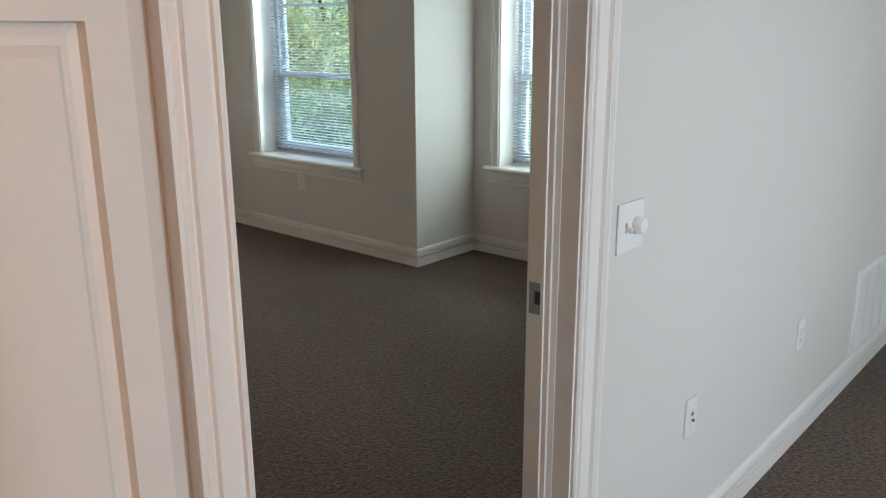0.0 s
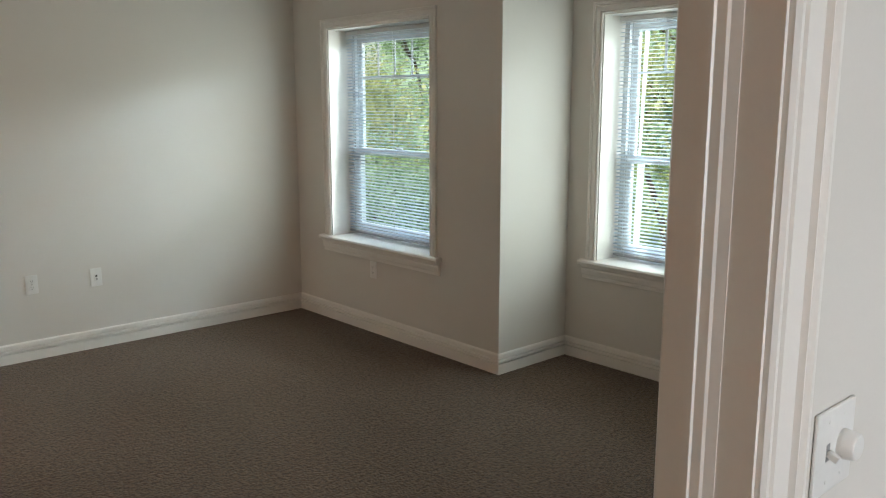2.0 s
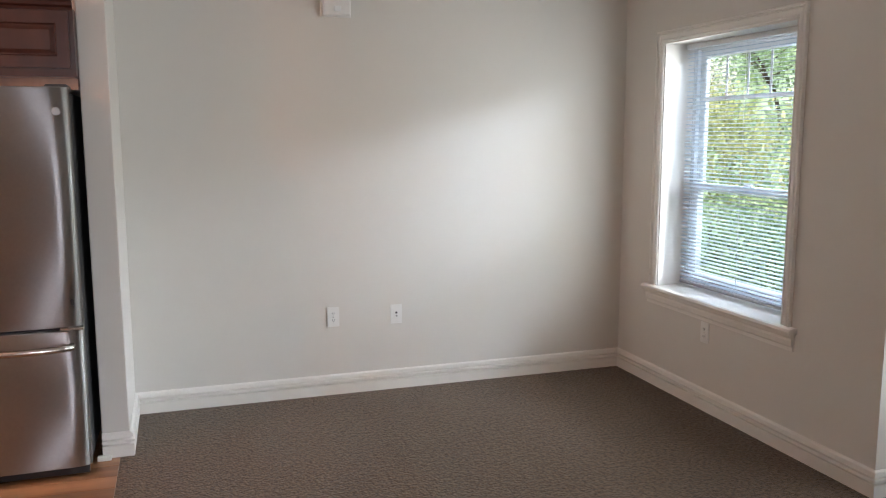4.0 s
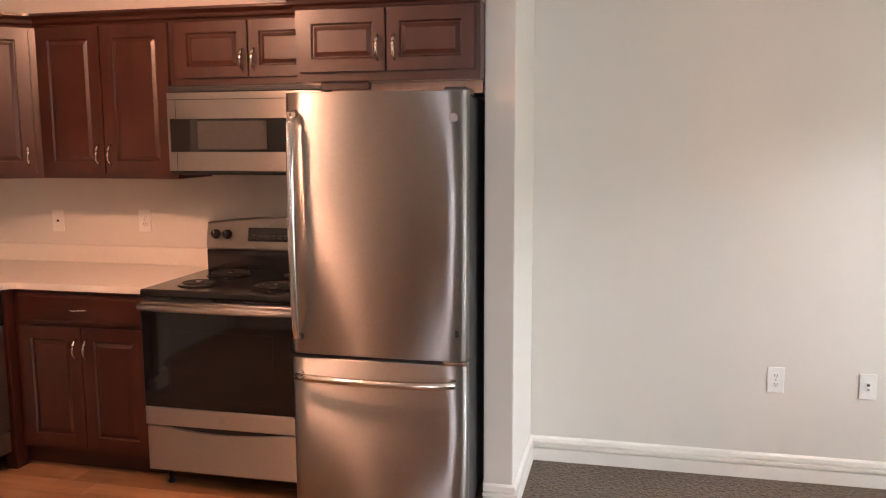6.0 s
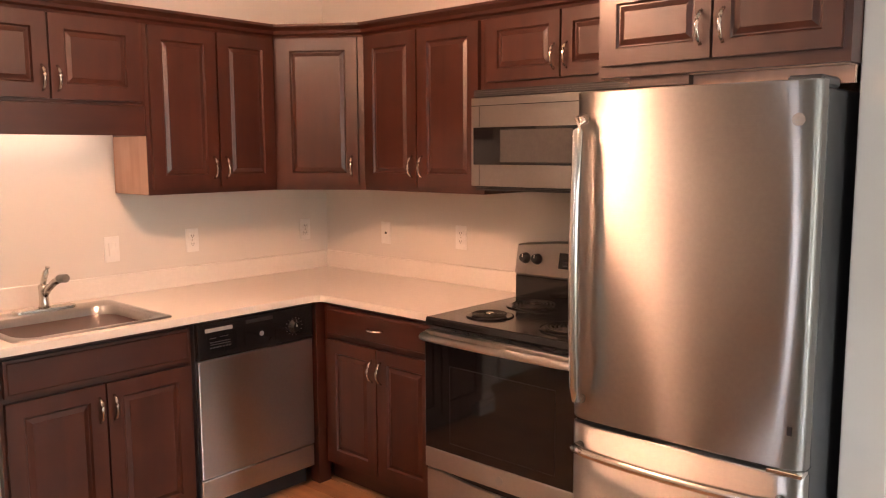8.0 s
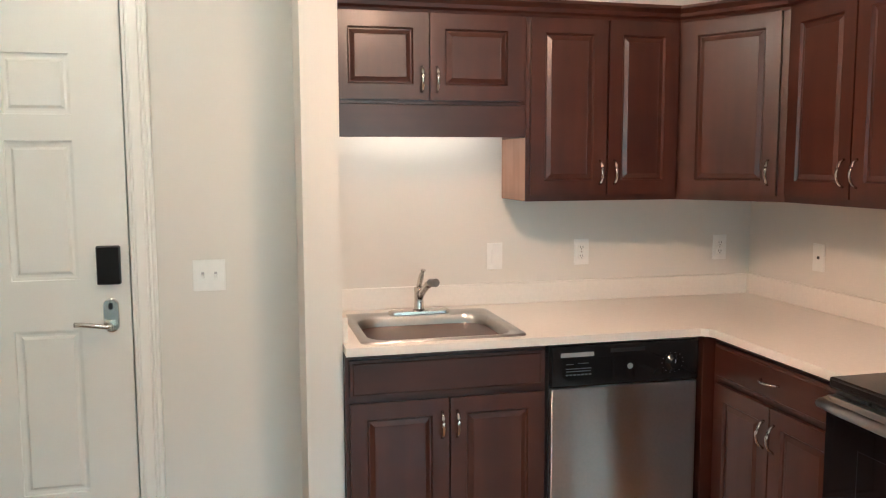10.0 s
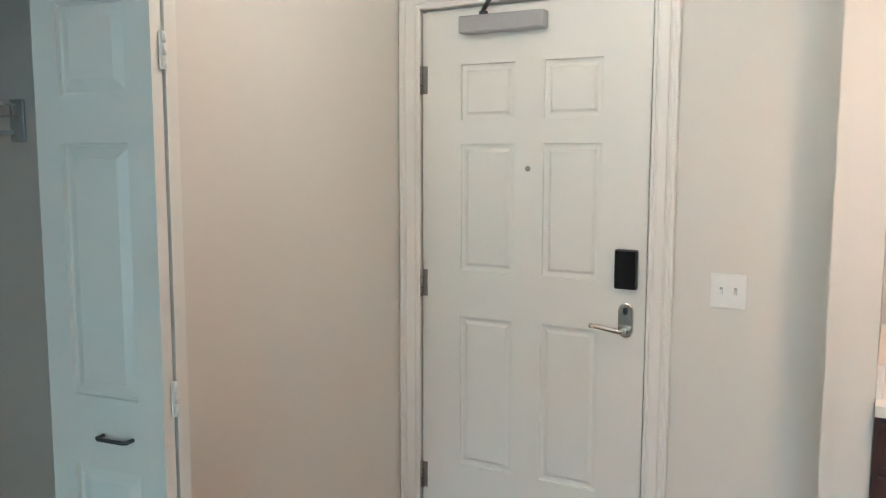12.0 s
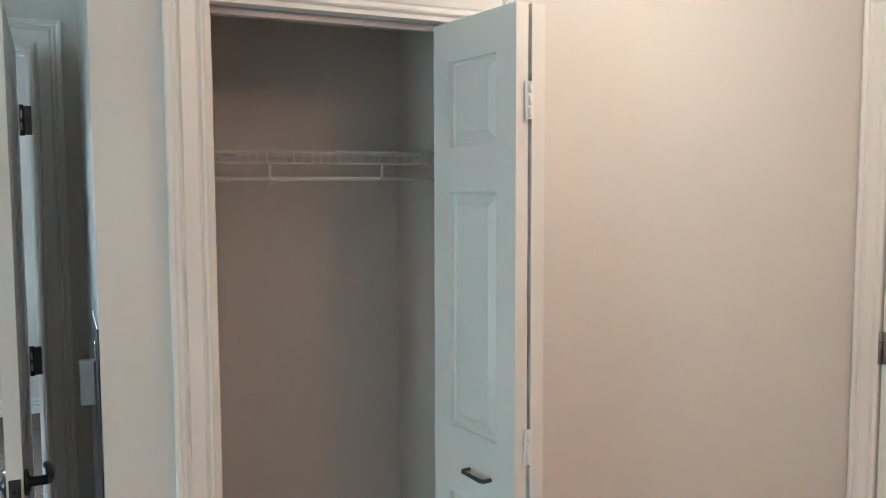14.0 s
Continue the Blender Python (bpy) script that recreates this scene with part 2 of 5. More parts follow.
GRASS = shader("grass", (0.12, 0.18, 0.05), 0.9, 0, 0.4, 1.2, 0.5, 30)
SIDING = shader("outer_siding", (0.45, 0.43, 0.40), 0.7, 0, 0.1, 4)
# Far woods as a mottled emission: their daylight brightness is put in as glow.
WOODGLOW = bpy.data.materials.new("glowing_far_woods")
WOODGLOW.use_nodes = True
fn, fl = WOODGLOW.node_tree.nodes, WOODGLOW.node_tree.links
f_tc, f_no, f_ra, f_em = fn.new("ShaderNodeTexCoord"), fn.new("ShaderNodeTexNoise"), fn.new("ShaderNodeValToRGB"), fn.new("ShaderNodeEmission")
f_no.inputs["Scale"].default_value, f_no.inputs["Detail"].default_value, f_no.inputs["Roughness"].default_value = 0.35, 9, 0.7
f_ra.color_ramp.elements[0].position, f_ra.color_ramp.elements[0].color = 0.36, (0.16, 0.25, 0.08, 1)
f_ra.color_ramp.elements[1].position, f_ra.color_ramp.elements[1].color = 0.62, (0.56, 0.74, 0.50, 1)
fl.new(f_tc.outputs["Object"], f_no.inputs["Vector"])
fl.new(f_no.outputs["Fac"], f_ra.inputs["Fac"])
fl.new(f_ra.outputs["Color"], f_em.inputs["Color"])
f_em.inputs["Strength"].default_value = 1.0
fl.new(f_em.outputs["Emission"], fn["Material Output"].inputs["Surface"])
LENS = lit_shader("lamp_glass", (1.0, 0.72, 0.45), 1.0)


# ---- mesh helpers ----
def box(bm, x0, x1, y0, y1, z0, z1, bev=0.0, seg=1):
    """A box, its edges rounded by bev."""
    vs = [bm.verts.new((x, y, z)) for x in (x0, x1) for y in (y0, y1) for z in (z0, z1)]
    fs = [bm.faces.new([vs[i] for i in q]) for q in ((0, 1, 3, 2), (4, 6, 7, 5), (0, 4, 5, 1), (2, 3, 7, 6), (0, 2, 6, 4), (1, 5, 7, 3))]
    if bev:
        edges = list({e for f in fs for e in f.edges})
        bmesh.ops.bevel(bm, geom=edges, offset=bev, segments=seg, affect="EDGES", profile=0.5)
    return bm


def one(*args, **kw):
    """A new bmesh that holds one box."""
    return box(bmesh.new(), *args, **kw)


def rod(bm, points, r, n=8, cap=True, squash=1.0):
    """A round bar along points."""
    pts = [Vector(p) for p in points]
    rings = []
    up = Vector((0, 0, 1))
    for i, p in enumerate(pts):
        a, b = pts[max(i - 1, 0)], pts[min(i + 1, len(pts) - 1)]
        d = (b - a).normalized()
        ref = up if abs(d.z) < 0.95 else Vector((0, 1, 0))
        u = d.cross(ref).normalized()
        v = u.cross(d)
        rings.append([bm.verts.new(p + r * (u * math.cos(2 * math.pi * k / n) + squash * v * math.sin(2 * math.pi * k / n))) for k in range(n)])
    for a, b in zip(rings, rings[1:]):
        for k in range(n):
            f = bm.faces.new((a[k], a[(k + 1) % n], b[(k + 1) % n], b[k]))
            f.smooth = True
    if cap:
        bm.faces.new(rings[0][::-1])
        bm.faces.new(rings[-1])
    return bm


def lathe(bm, profile, at=(0, 0, 0), n=24, axis="z"):
    """A turned shape from (radius, height) pairs."""
    rings = []
    for r, h in profile:
        ring = []
        for k in range(n):
            c, s = math.cos(2 * math.pi * k / n), math.sin(2 * math.pi * k / n)
            p = {"z": (r * c, r * s, h), "x": (h, r * c, r * s), "y": (r * c, h, r * s)}[axis]
            ring.append(bm.verts.new(Vector(at) + Vector(p)))
        rings.append(ring)
    for a, b in zip(rings, rings[1:]):
        for k in range(n):
            f = bm.faces.new((a[k], a[(k + 1) % n], b[(k + 1) % n], b[k]))
            f.smooth = True
    bm.faces.new(rings[0][::-1])
    bm.faces.new(rings[-1])
    return bm


def sweep(bm, path, normal, profile, closed=False):
    """A moulding along path with mitred corners: profile pairs run sideways (normal x way) and along the normal."""
    pts, nrm = [Vector(p) for p in path], Vector(normal)
    m, rings = len(pts), []
    for i, p in enumerate(pts):
        before = (p - pts[i - 1]).normalized() if i or closed else None
        after = (pts[(i + 1) % m] - p).normalized() if i < m - 1 or closed else None
        s0 = nrm.cross(before or after)
        s1 = nrm.cross(after or before)
        side = (s0 + s1).normalized()
        side /= max(0.2, side.dot(s0))
        rings.append([bm.verts.new(p + a * side + b * nrm) for a, b in profile])
    k = len(profile)
    for i in range(m if closed else m - 1):
        a, b = rings[i], rings[(i + 1) % m]
        for j in range(k):
            bm.faces.new((a[j], a[(j + 1) % k], b[(j + 1) % k], b[j]))
    if not closed:
        bm.faces.new(rings[0][::-1])
        bm.faces.new(rings[-1])
    return bm


def panelled(w, h, t, xs, zs, prof, both=False):
    """A slab 0..w, 0..h, front at y = -t, with sunk and raised panels at each xs by zs. prof: (inset, depth) steps from the panel's rim inwards."""
    bm = bmesh.new()
    for face in ((-1, True), (1, both)):
        y0 = -t if face[0] < 0 else 0.0
        put = lambda x, d, z: bm.verts.new((x, y0 - face[0] * d, z))  # noqa: E731
        gx = sorted({0, w, *[v for p in xs for v in p]})
        gz = sorted({0, h, *[v for p in zs for v in p]})
        for xa, xb in zip(gx, gx[1:]):
            for za, zb in zip(gz, gz[1:]):
                sunk = face[1] and (xa, xb) in xs and (za, zb) in zs
                loops = [(0, 0)] + (list(prof) if sunk else [])
                rings = [[put(xa + i, d, za + i), put(xb - i, d, za + i), put(xb - i, d, zb - i), put(xa + i, d, zb - i)] for i, d in loops]
                for a, b in zip(rings, rings[1:]):
                    for k in range(4):
                        bm.faces.new((a[k], a[(k + 1) % 4], b[(k + 1) % 4], b[k]))
                bm.faces.new(rings[-1])
    for q in (((0, -t, 0), (w, -t, 0), (w, 0, 0), (0, 0, 0)), ((0, -t, h), (0, 0, h), (w, 0, h), (w, -t, h)),
              ((0, -t, 0), (0, 0, 0), (0, 0, h), (0, -t, h)), ((w, -t, 0), (w, -t, h), (w, 0, h), (w, 0, 0))):
        bm.faces.new([bm.verts.new(v) for v in q])
    bmesh.ops.remove_doubles(bm, verts=bm.verts, dist=0.0004)
    return bm


def moved(bm, m):
    bmesh.ops.transform(bm, matrix=m, verts=bm.verts)
    return bm


def mesh_of(name, bm, material):
    bmesh.ops.recalc_face_normals(bm, faces=bm.faces)
    me = bpy.data.meshes.new(name)
    bm.to_mesh(me)
    bm.free()
    me.materials.append(material)
    return me


def part(name, bm, material, parent, label=""):
    """One mesh under a thing or a part."""
    ob = new(name, mesh_of(name, bm, material))
    ob.parent = parent
    return tagged(ob, label)


def far_origin(ob, reach=4.0):
    """Puts a part's own origin far behind its front, so that its brushing runs straight."""
    xs = [v.co.x for v in ob.data.vertices]
    c = Vector(((min(xs) + max(xs)) / 2, reach, 0))
    ob.data.transform(Matrix.Translation(-c))
    ob.location = c
    return ob


def thing(name, label, category, m=None, group="", kind=""):
    ob = new(name)
    ob.empty_display_size = 0.1
    if m is not None:
        ob.matrix_world = m
    return tagged(ob, label, category, group, kind)


def structure(name, bm, material, label="", category=""):
    return tagged(new(name, mesh_of(name, bm, material)), label, category or name.split("_")[0], "", "structure")


def wall_with(bm, axis, a0, a1, b0, b1, z0, z1, holes):
    """A wall a0..a1 along the axis, b0..b1 thick, with openings (c0, c1, z0, z1)."""
    gx = sorted({a0, a1, *[v for h in holes for v in h[:2]]})
    for c0, c1 in zip(gx, gx[1:]):
        cuts = sorted((h[2], h[3]) for h in holes if h[0] <= c0 and h[1] >= c1)
        low = z0
        for s, e in cuts + [(z1, z1)]:
            if s - low > 1e-4:
                box(bm, *((c0, c1, b0, b1) if axis == "x" else (b0, b1, c0, c1)), low, s)
            low = e
    bmesh.ops.remove_doubles(bm, verts=bm.verts, dist=0.0002)
    return bm


# ---- floors, walls, ceiling ----
H = 2.62
structure("floor_carpet", one(2.75, 6.70, -1.22, 3.90, -0.12, 0.0), CARPET, "grey-brown flecked loop carpet over the living room", "floor")
structure("floor_bedroom", one(0.40, 6.70, -4.75, -1.22, -0.12, 0.0), CARPET, "grey-brown flecked carpet in the bedroom", "floor")
structure("floor_closet", one(-0.50, 2.75, -1.22, -0.10, -0.12, 0.0), CARPET, "grey-brown carpet in closet and door recess", "floor")
floor_kitchen = structure("floor_kitchen", one(-0.50, 2.75, -0.10, 3.90, -0.12, -0.006), SIDING, "reddish wood-look laminate plank floor", "floor")
structure("ceiling", one(-0.50, 6.80, -4.80, 3.95, H, H + 0.12), CEIL, "plain white ceiling", "ceiling")

WIN1, WIN2, WIN3 = (2.16, 3.25, 0.615, 2.07), (0.255, 1.345, 0.625, 2.07), (2.86, 4.00, 0.75, 2.15)
structure("wall_north", one(-0.50, 6.10, 3.68, 3.83, 0, H), WALL, "off-white painted wall of kitchen and living room", "wall")
structure("wall_window", wall_with(bmesh.new(), "y", 1.69, 3.68, 5.826, 6.10, 0, H, [WIN1]), WALL, "off-white wall with a deep window opening", "wall")
structure("wall_bay_return", one(5.826, 6.70, 1.563, 1.69, 0, H), WALL, "off-white return wall of the window bay", "wall")
structure("wall_bay", wall_with(bmesh.new(), "y", -1.07, 1.563, 6.425, 6.70, 0, H, [WIN2]), WALL, "off-white bay wall with a deep window opening", "wall")
structure("wall_bedroom", wall_with(bmesh.new(), "x", 2.41, 6.70, -1.19, -1.07, 0, H, [(2.534, 3.403, 0, 2.05)]), WALL, "off-white wall between bedroom and living room", "wall")
structure("wall_closet_side", one(2.29, 2.41, -1.19, -0.22, 0, H), WALL, "off-white side wall of the closet", "wall")
structure("wall_closet", wall_with(bmesh.new(), "x", 0.0, 2.41, -0.22, -0.10, 0, H, [(1.465, 2.175, 0, 2.04)]), WALL, "cream wall with the closet opening", "wall")
structure("wall_closet_back", one(-0.15, 2.29, -0.90, -0.78, 0, H), WALL, "off-white back wall of the closet", "wall")
structure("wall_closet_inner", one(1.31, 1.43, -0.78, -0.22, 0, H), WALL, "off-white inner wall of the closet", "wall")
structure("wall_entry", wall_with(bmesh.new(), "y", -0.22, 1.52, -0.15, 0.0, 0, H, [(-0.012, 0.926, 0, 2.14)]), WALL, "cream wall round the entry door", "wall")
structure("wall_corridor", one(-0.50, -0.40, -0.90, 1.52, 0, H), WALL, "plain wall behind the entry door", "wall")
structure("wall_pier_entry", one(-0.285, 0.355, 1.52, 1.648, 0, H), WALL, "off-white wing wall between entry and kitchen", "wall")
structure("wall_sink", one(-0.42, -0.285, 1.52, 3.68, 0, H), WALL, "cream kitchen wall behind the sink", "wall")
structure("wall_pier_fridge", one(2.672, 2.797, 3.072, 3.68, 0, H, bev=0.004), WALL, "off-white wing wall beside the refrigerator", "wall")
structure("wall_bedroom_window", wall_with(bmesh.new(), "x", 0.40, 6.70, -4.75, -4.55, 0, H, [WIN3]), WALL, "off-white bedroom wall with a window", "wall")
structure("wall_bedroom_east", one(6.425, 6.70, -4.55, -1.19, 0, H), WALL, "plain bedroom end wall", "wall")
structure("wall_bedroom_west", one(0.40, 0.52, -4.55, -1.19, 0, H), WALL, "plain bedroom end wall", "wall")
# Unseen partition, added to shade the folded door and block the hall bulb.
structure("wall_hall_side", one(2.32, 2.44, -4.55, -2.12, 0, H), WALL, "unseen wall added to keep bedroom window light out of the hall", "wall")
structure("wall_hall", one(0.40, 2.29, -1.19, -1.07, 0, H), WALL, "plain bedroom wall beside the doorway", "wall")

# ---- trim ----
BASE = [(0, 0), (0.018, 0), (0.018, 0.060), (0.002, 0.0612), (0.002, 0.0710), (0.021, 0.0722), (0.021, 0.084), (0.003, 0.0855), (0.003, 0.0935), (0.015, 0.095), (0.012, 0.113), (0.003, 0.121), (0, 0.121)]
CASING = [(0, 0), (0, 0.009), (0.005, 0.014), (0.011, 0.014), (0.013, 0.008), (0.018, 0.008), (0.022, 0.014), (0.054, 0.017), (0.057, 0.011), (0.061, 0.011), (0.066, 0.021), (0.074, 0.018), (0.080, 0.024), (0.087, 0.024), (0.089, 0.019), (0.089, 0)]


def baseboard(path, label="white moulded baseboard"):
    structure("baseboard", sweep(bmesh.new(), path, (0, 0, 1), BASE), TRIM, label, "baseboard")


# each run keeps the room on the left of its way
baseboard([(6.425, -1.07, 0), (6.425, 1.563, 0), (5.826, 1.563, 0), (5.826, 3.68, 0), (2.797, 3.68, 0), (2.797, 3.072, 0), (2.672, 3.072, 0)])
baseboard([(0.0, 1.016, 0), (0.0, 1.52, 0), (0.355, 1.52, 0), (0.355, 1.648, 0)][::-1])
baseboard([(0.0, -0.10, 0), (1.375, -0.10, 0)])
baseboard([(2.265, -0.10, 0), (2.41, -0.10, 0), (2.41, -1.07, 0), (2.462, -1.07, 0)])
baseboard([(3.478, -1.07, 0), (6.425, -1.07, 0)])
baseboard([(6.425, -1.19, 0), (3.478, -1.19, 0)])
baseboard([(2.44, -4.55, 0), (6.425, -4.55, 0), (6.425, -1.19, 0)])


def casing(path, normal, label="white moulded door casing"):
    structure("door_casing", sweep(bmesh.new(), path[::-1], normal, CASING), TRIM, label, "trim")


def jamb(axis, a0, a1, b0, b1, top, label, moulded=False):
    """Lining of a door opening with its stop."""
    bm = bmesh.new()
    t = 0.018
    mid = (b0 + b1) / 2
    for lo, hi, z0, z1 in ((a0 - 0.001, a0 + t, 0, top), (a1 - t, a1 + 0.001, 0, top), (a0 + t, a1 - t, top - t, top)):
        box(bm, *((lo, hi, b0, b1) if axis == "x" else (b0, b1, lo, hi)), z0, z1)
    s, far = 0.012, b1 - 0.040
    if moulded:
        shape = [(0, far), (s, far), (s, far - 0.008), (s - 0.003, far - 0.010), (s - 0.004, far - 0.022), (s - 0.007, far - 0.025), (0.002, far - 0.038), (0, far - 0.038)]
        for edge, way in ((a0 + t, 1), (a1 - t, -1)):
            ends = [[bm.verts.new((edge + way * p, q, z)) for p, q in shape] for z in (0, top - t)]
            for k in range(len(shape)):
                bm.faces.new((ends[0][k], ends[0][(k + 1) % len(shape)], ends[1][(k + 1) % len(shape)], ends[1][k]))
        box(bm, a0 + t + s, a1 - t - s, far - 0.036, far, top - t - s, top - t)
    else:
        for lo, hi, z0, z1 in ((a0 + t, a0 + t + s, 0, top - t), (a1 - t - s, a1 - t, 0, top - t), (a0 + t + s, a1 - t - s, top - t - s, top - t)):
            box(bm, *((lo, hi, mid - 0.036, mid) if axis == "x" else (mid - 0.036, mid, lo, hi)), z0, z1)
    structure("door_jamb", bm, TRIM, label, "trim")


jamb("x", 2.534, 3.403, -1.192, -1.068, 2.05, "white painted bedroom door jamb with moulded stop", True)
jamb("x", 1.465, 2.175, -0.222, -0.098, 2.04, "white painted closet opening lining")
jamb("y", -0.012, 0.926, -0.152, -0.05, 2.145, "cream painted entry door frame")
casing([(2.546, -1.07, 0), (2.546, -1.07, 2.038), (3.391, -1.07, 2.038), (3.391, -1.07, 0)], (0, 1, 0))
casing([(3.391, -1.19, 0), (3.391, -1.19, 2.038), (2.546, -1.19, 2.038), (2.546, -1.19, 0)], (0, -1, 0))
casing([(1.47, -0.10, 0), (1.47, -0.10, 2.035), (2.17, -0.10, 2.035), (2.17, -0.10, 0)], (0, 1, 0))
casing([(0, 0.921, 0), (0, 0.921, 2.140), (0, -0.007, 2.140), (0, -0.007, 0)], (1, 0, 0))


# ---- windows with blinds ----
def window(name, m, w, h, deep, label, slats=True):
    """A double-hung window in its reveal. Local: x across, y into the room is negative, z up, origin at the opening's lower corner on the wall's room face."""
    ob = thing(name, label, "window", m, "", "structure")
    f0 = deep - 0.07
    rim = [(0, 0), (0, 0.07), (0.045, 0.07), (0.045, 0.045), (0.055, 0.045), (0.055, 0)]
    loop = [(0, deep, 0), (w, deep, 0), (w, deep, h), (0, deep, h)]
    part("window_frame", sweep(bmesh.new(), loop, (0, -1, 0), rim, True), VINYL, ob, "white vinyl window frame")
    for nm, y, z0, z1, lite in (("upper_sash", f0 + 0.042, h * 0.405, h - 0.05, True), ("lower_sash", f0 + 0.012, 0.05, h * 0.435, False)):
        s = sweep(bmesh.new(), [(0.05, y, z0), (w - 0.05, y, z0), (w - 0.05, y, z1), (0.05, y, z1)], (0, -1, 0), [(0, -0.014), (0, 0.014), (0.036, 0.014), (0.042, 0.008), (0.042, -0.014)], True)
        sash = part(nm, s, VINYL, ob)
        pane = part("pane", one(0.085, w - 0.085, y - 0.002, y + 0.002, z0 + 0.035, z1 - 0.035), GLASS, sash, "clear window glass")
        pane.visible_shadow = False
        if lite:
            zb = z1 - 0.042 - 0.24
            part("muntin", one(0.09, w - 0.09, y - 0.007, y - 0.003, zb - 0.008, zb + 0.008), VINYL, sash)
            for k in (1, 2, 3, 4):
                xk = 0.09 + (w - 0.18) * k / 5
                part("muntin", one(xk - 0.008, xk + 0.008, y - 0.007, y - 0.003, zb + 0.009, z1 - 0.04), VINYL, sash)
    part("sash_lock", one(w / 2 - 0.03, w / 2 + 0.03, f0 - 0.012, f0 + 0.004, h * 0.435, h * 0.435 + 0.014, bev=0.003), VINYL, ob)
    bm = bmesh.new()
    for a, b, c, d in ((0.0, 0.012, 0, h), (w - 0.012, w, 0, h), (0.012, w - 0.012, h - 0.012, h)):
        box(bm, a, b, 0.001, deep - 0.068, c, d)
    part("reveal", bm, TRIM, ob, "white painted window reveal")
    part("window_sill", sweep(bmesh.new(), [(-0.100, deep - 0.07, 0), (w + 0.100, deep - 0.07, 0)], (0, 0, 1), [(0, -0.022), (0, 0.006), (-deep + 0.04, 0.006), (-deep + 0.026, 0.002), (-deep + 0.020, -0.010), (-deep + 0.026, -0.022)]), TRIM, ob, "white painted window stool")
    part("apron", sweep(bmesh.new(), [(w + 0.086, 0, -0.024), (-0.086, 0, -0.024)], (0, -1, 0), [(0, 0), (0, 0.030), (0.014, 0.027), (0.022, 0.019), (0.034, 0.021), (0.058, 0.017), (0.066, 0.010), (0.084, 0.010), (0.088, 0)]), TRIM, ob, "white moulded apron")
    part("casing", sweep(bmesh.new(), [(w - 0.004, 0, 0), (w - 0.004, 0, h - 0.004), (0.004, 0, h - 0.004), (0.004, 0, 0)][::-1], (0, -1, 0), [(a * 0.72, b * 0.8) for a, b in CASING]), TRIM, ob, "white moulded window casing")
    if slats:
        yb = f0 - 0.040
        bl = thing("window_blind", "white mini blind lowered with open slats", "blind", m, "window blinds")
        part("headrail", one(0.016, w - 0.016, yb - 0.018, yb + 0.018, h - 0.042, h - 0.014, bev=0.002), VINYL, bl, "white blind headrail")
        # The rail's backlit shade is put into its grey colour.
        part("bottom_rail", one(0.018, w - 0.018, yb - 0.013, yb + 0.013, 0.022, 0.038, bev=0.004), GREY, bl, "bottom rail greyed for its backlit shade")
        cur = bmesh.new()
        prof = [(-0.0125, 0.0), (-0.005, 0.0024), (0.005, 0.0024), (0.0125, 0.0)]
        vs = [[cur.verts.new((x, a, b)) for a, b in prof] for x in (0.018, w - 0.018)]
        for k in range(3):
            cur.faces.new((vs[0][k], vs[0][k + 1], vs[1][k + 1], vs[1][k]))
        sl = mesh_of("slat", cur, SLAT)
        n = int((h - 0.09) / 0.0215)
        for k in range(n):
            o = new("slat", sl)
            o.parent = bl
            o.matrix_basis = pose(0, yb, 0.052 + k * 0.0215, 12 + random.uniform(-2, 2), 0, 0)
        for x in (0.10, w / 2, w - 0.10):
            part("ladder_cord", rod(bmesh.new(), [(x, yb - 0.014, 0.03), (x, yb - 0.014, h - 0.03)], 0.0011, 5), VINYL, bl)
        part("tilt_wand", rod(bmesh.new(), [(w - 0.06, yb - 0.024, h * 0.42), (w - 0.06, yb - 0.024, h - 0.03)], 0.0035, 6), VINYL, bl)
    return ob


window("window_1", pose(5.826, WIN1[1], WIN1[2], 0, 0, -90), WIN1[1] - WIN1[0], WIN1[3] - WIN1[2], 0.27, "white vinyl double-hung window in a deep reveal")
window("window_2", pose(6.425, WIN2[1], WIN2[2], 0, 0, -90), WIN2[1] - WIN2[0], WIN2[3] - WIN2[2], 0.27, "white vinyl double-hung window in the bay")
window("window_3", pose(WIN3[1], -4.55, WIN3[2], 0, 0, 180), WIN3[1] - WIN3[0], WIN3[3] - WIN3[2], 0.18, "white vinyl bedroom window with a blind")


# ---- doors ----
SIX = [(0.0015, 0.011), (0.013, 0.0125), (0.021, 0.0115), (0.031, 0.0025)]


def six_panel(w, h, t, both, stile=0.118, gap=0.115):
    pw = (w - 2 * stile - gap) / 2
    xs = [(stile, stile + pw), (stile + pw + gap, stile + 2 * pw + gap)]
    zs = [(0.235 * h / 2.03, 0.80 * h / 2.03), (0.98 * h / 2.03, 1.565 * h / 2.03), (1.675 * h / 2.03, 1.895 * h / 2.03)]
    return panelled(w, h, t, xs, zs, SIX, both)


def hinge(parent, x, y, z, material=HINGE):
    h = part("hinge", rod(bmesh.new(), [(x, y, z - 0.056), (x, y, z + 0.056)], 0.0075, 8), material, parent, "steel butt hinge")
    part("leaf", one(x - 0.001, x + 0.026, y + 0.0035, y + 0.0075, z - 0.054, z + 0.054), material, h)
    for k in (-0.02, 0.02):
        part("knuckle_joint", rod(bmesh.new(), [(x, y, z + k - 0.001), (x, y, z + k + 0.001)], 0.0080, 8), BLACKP, h)


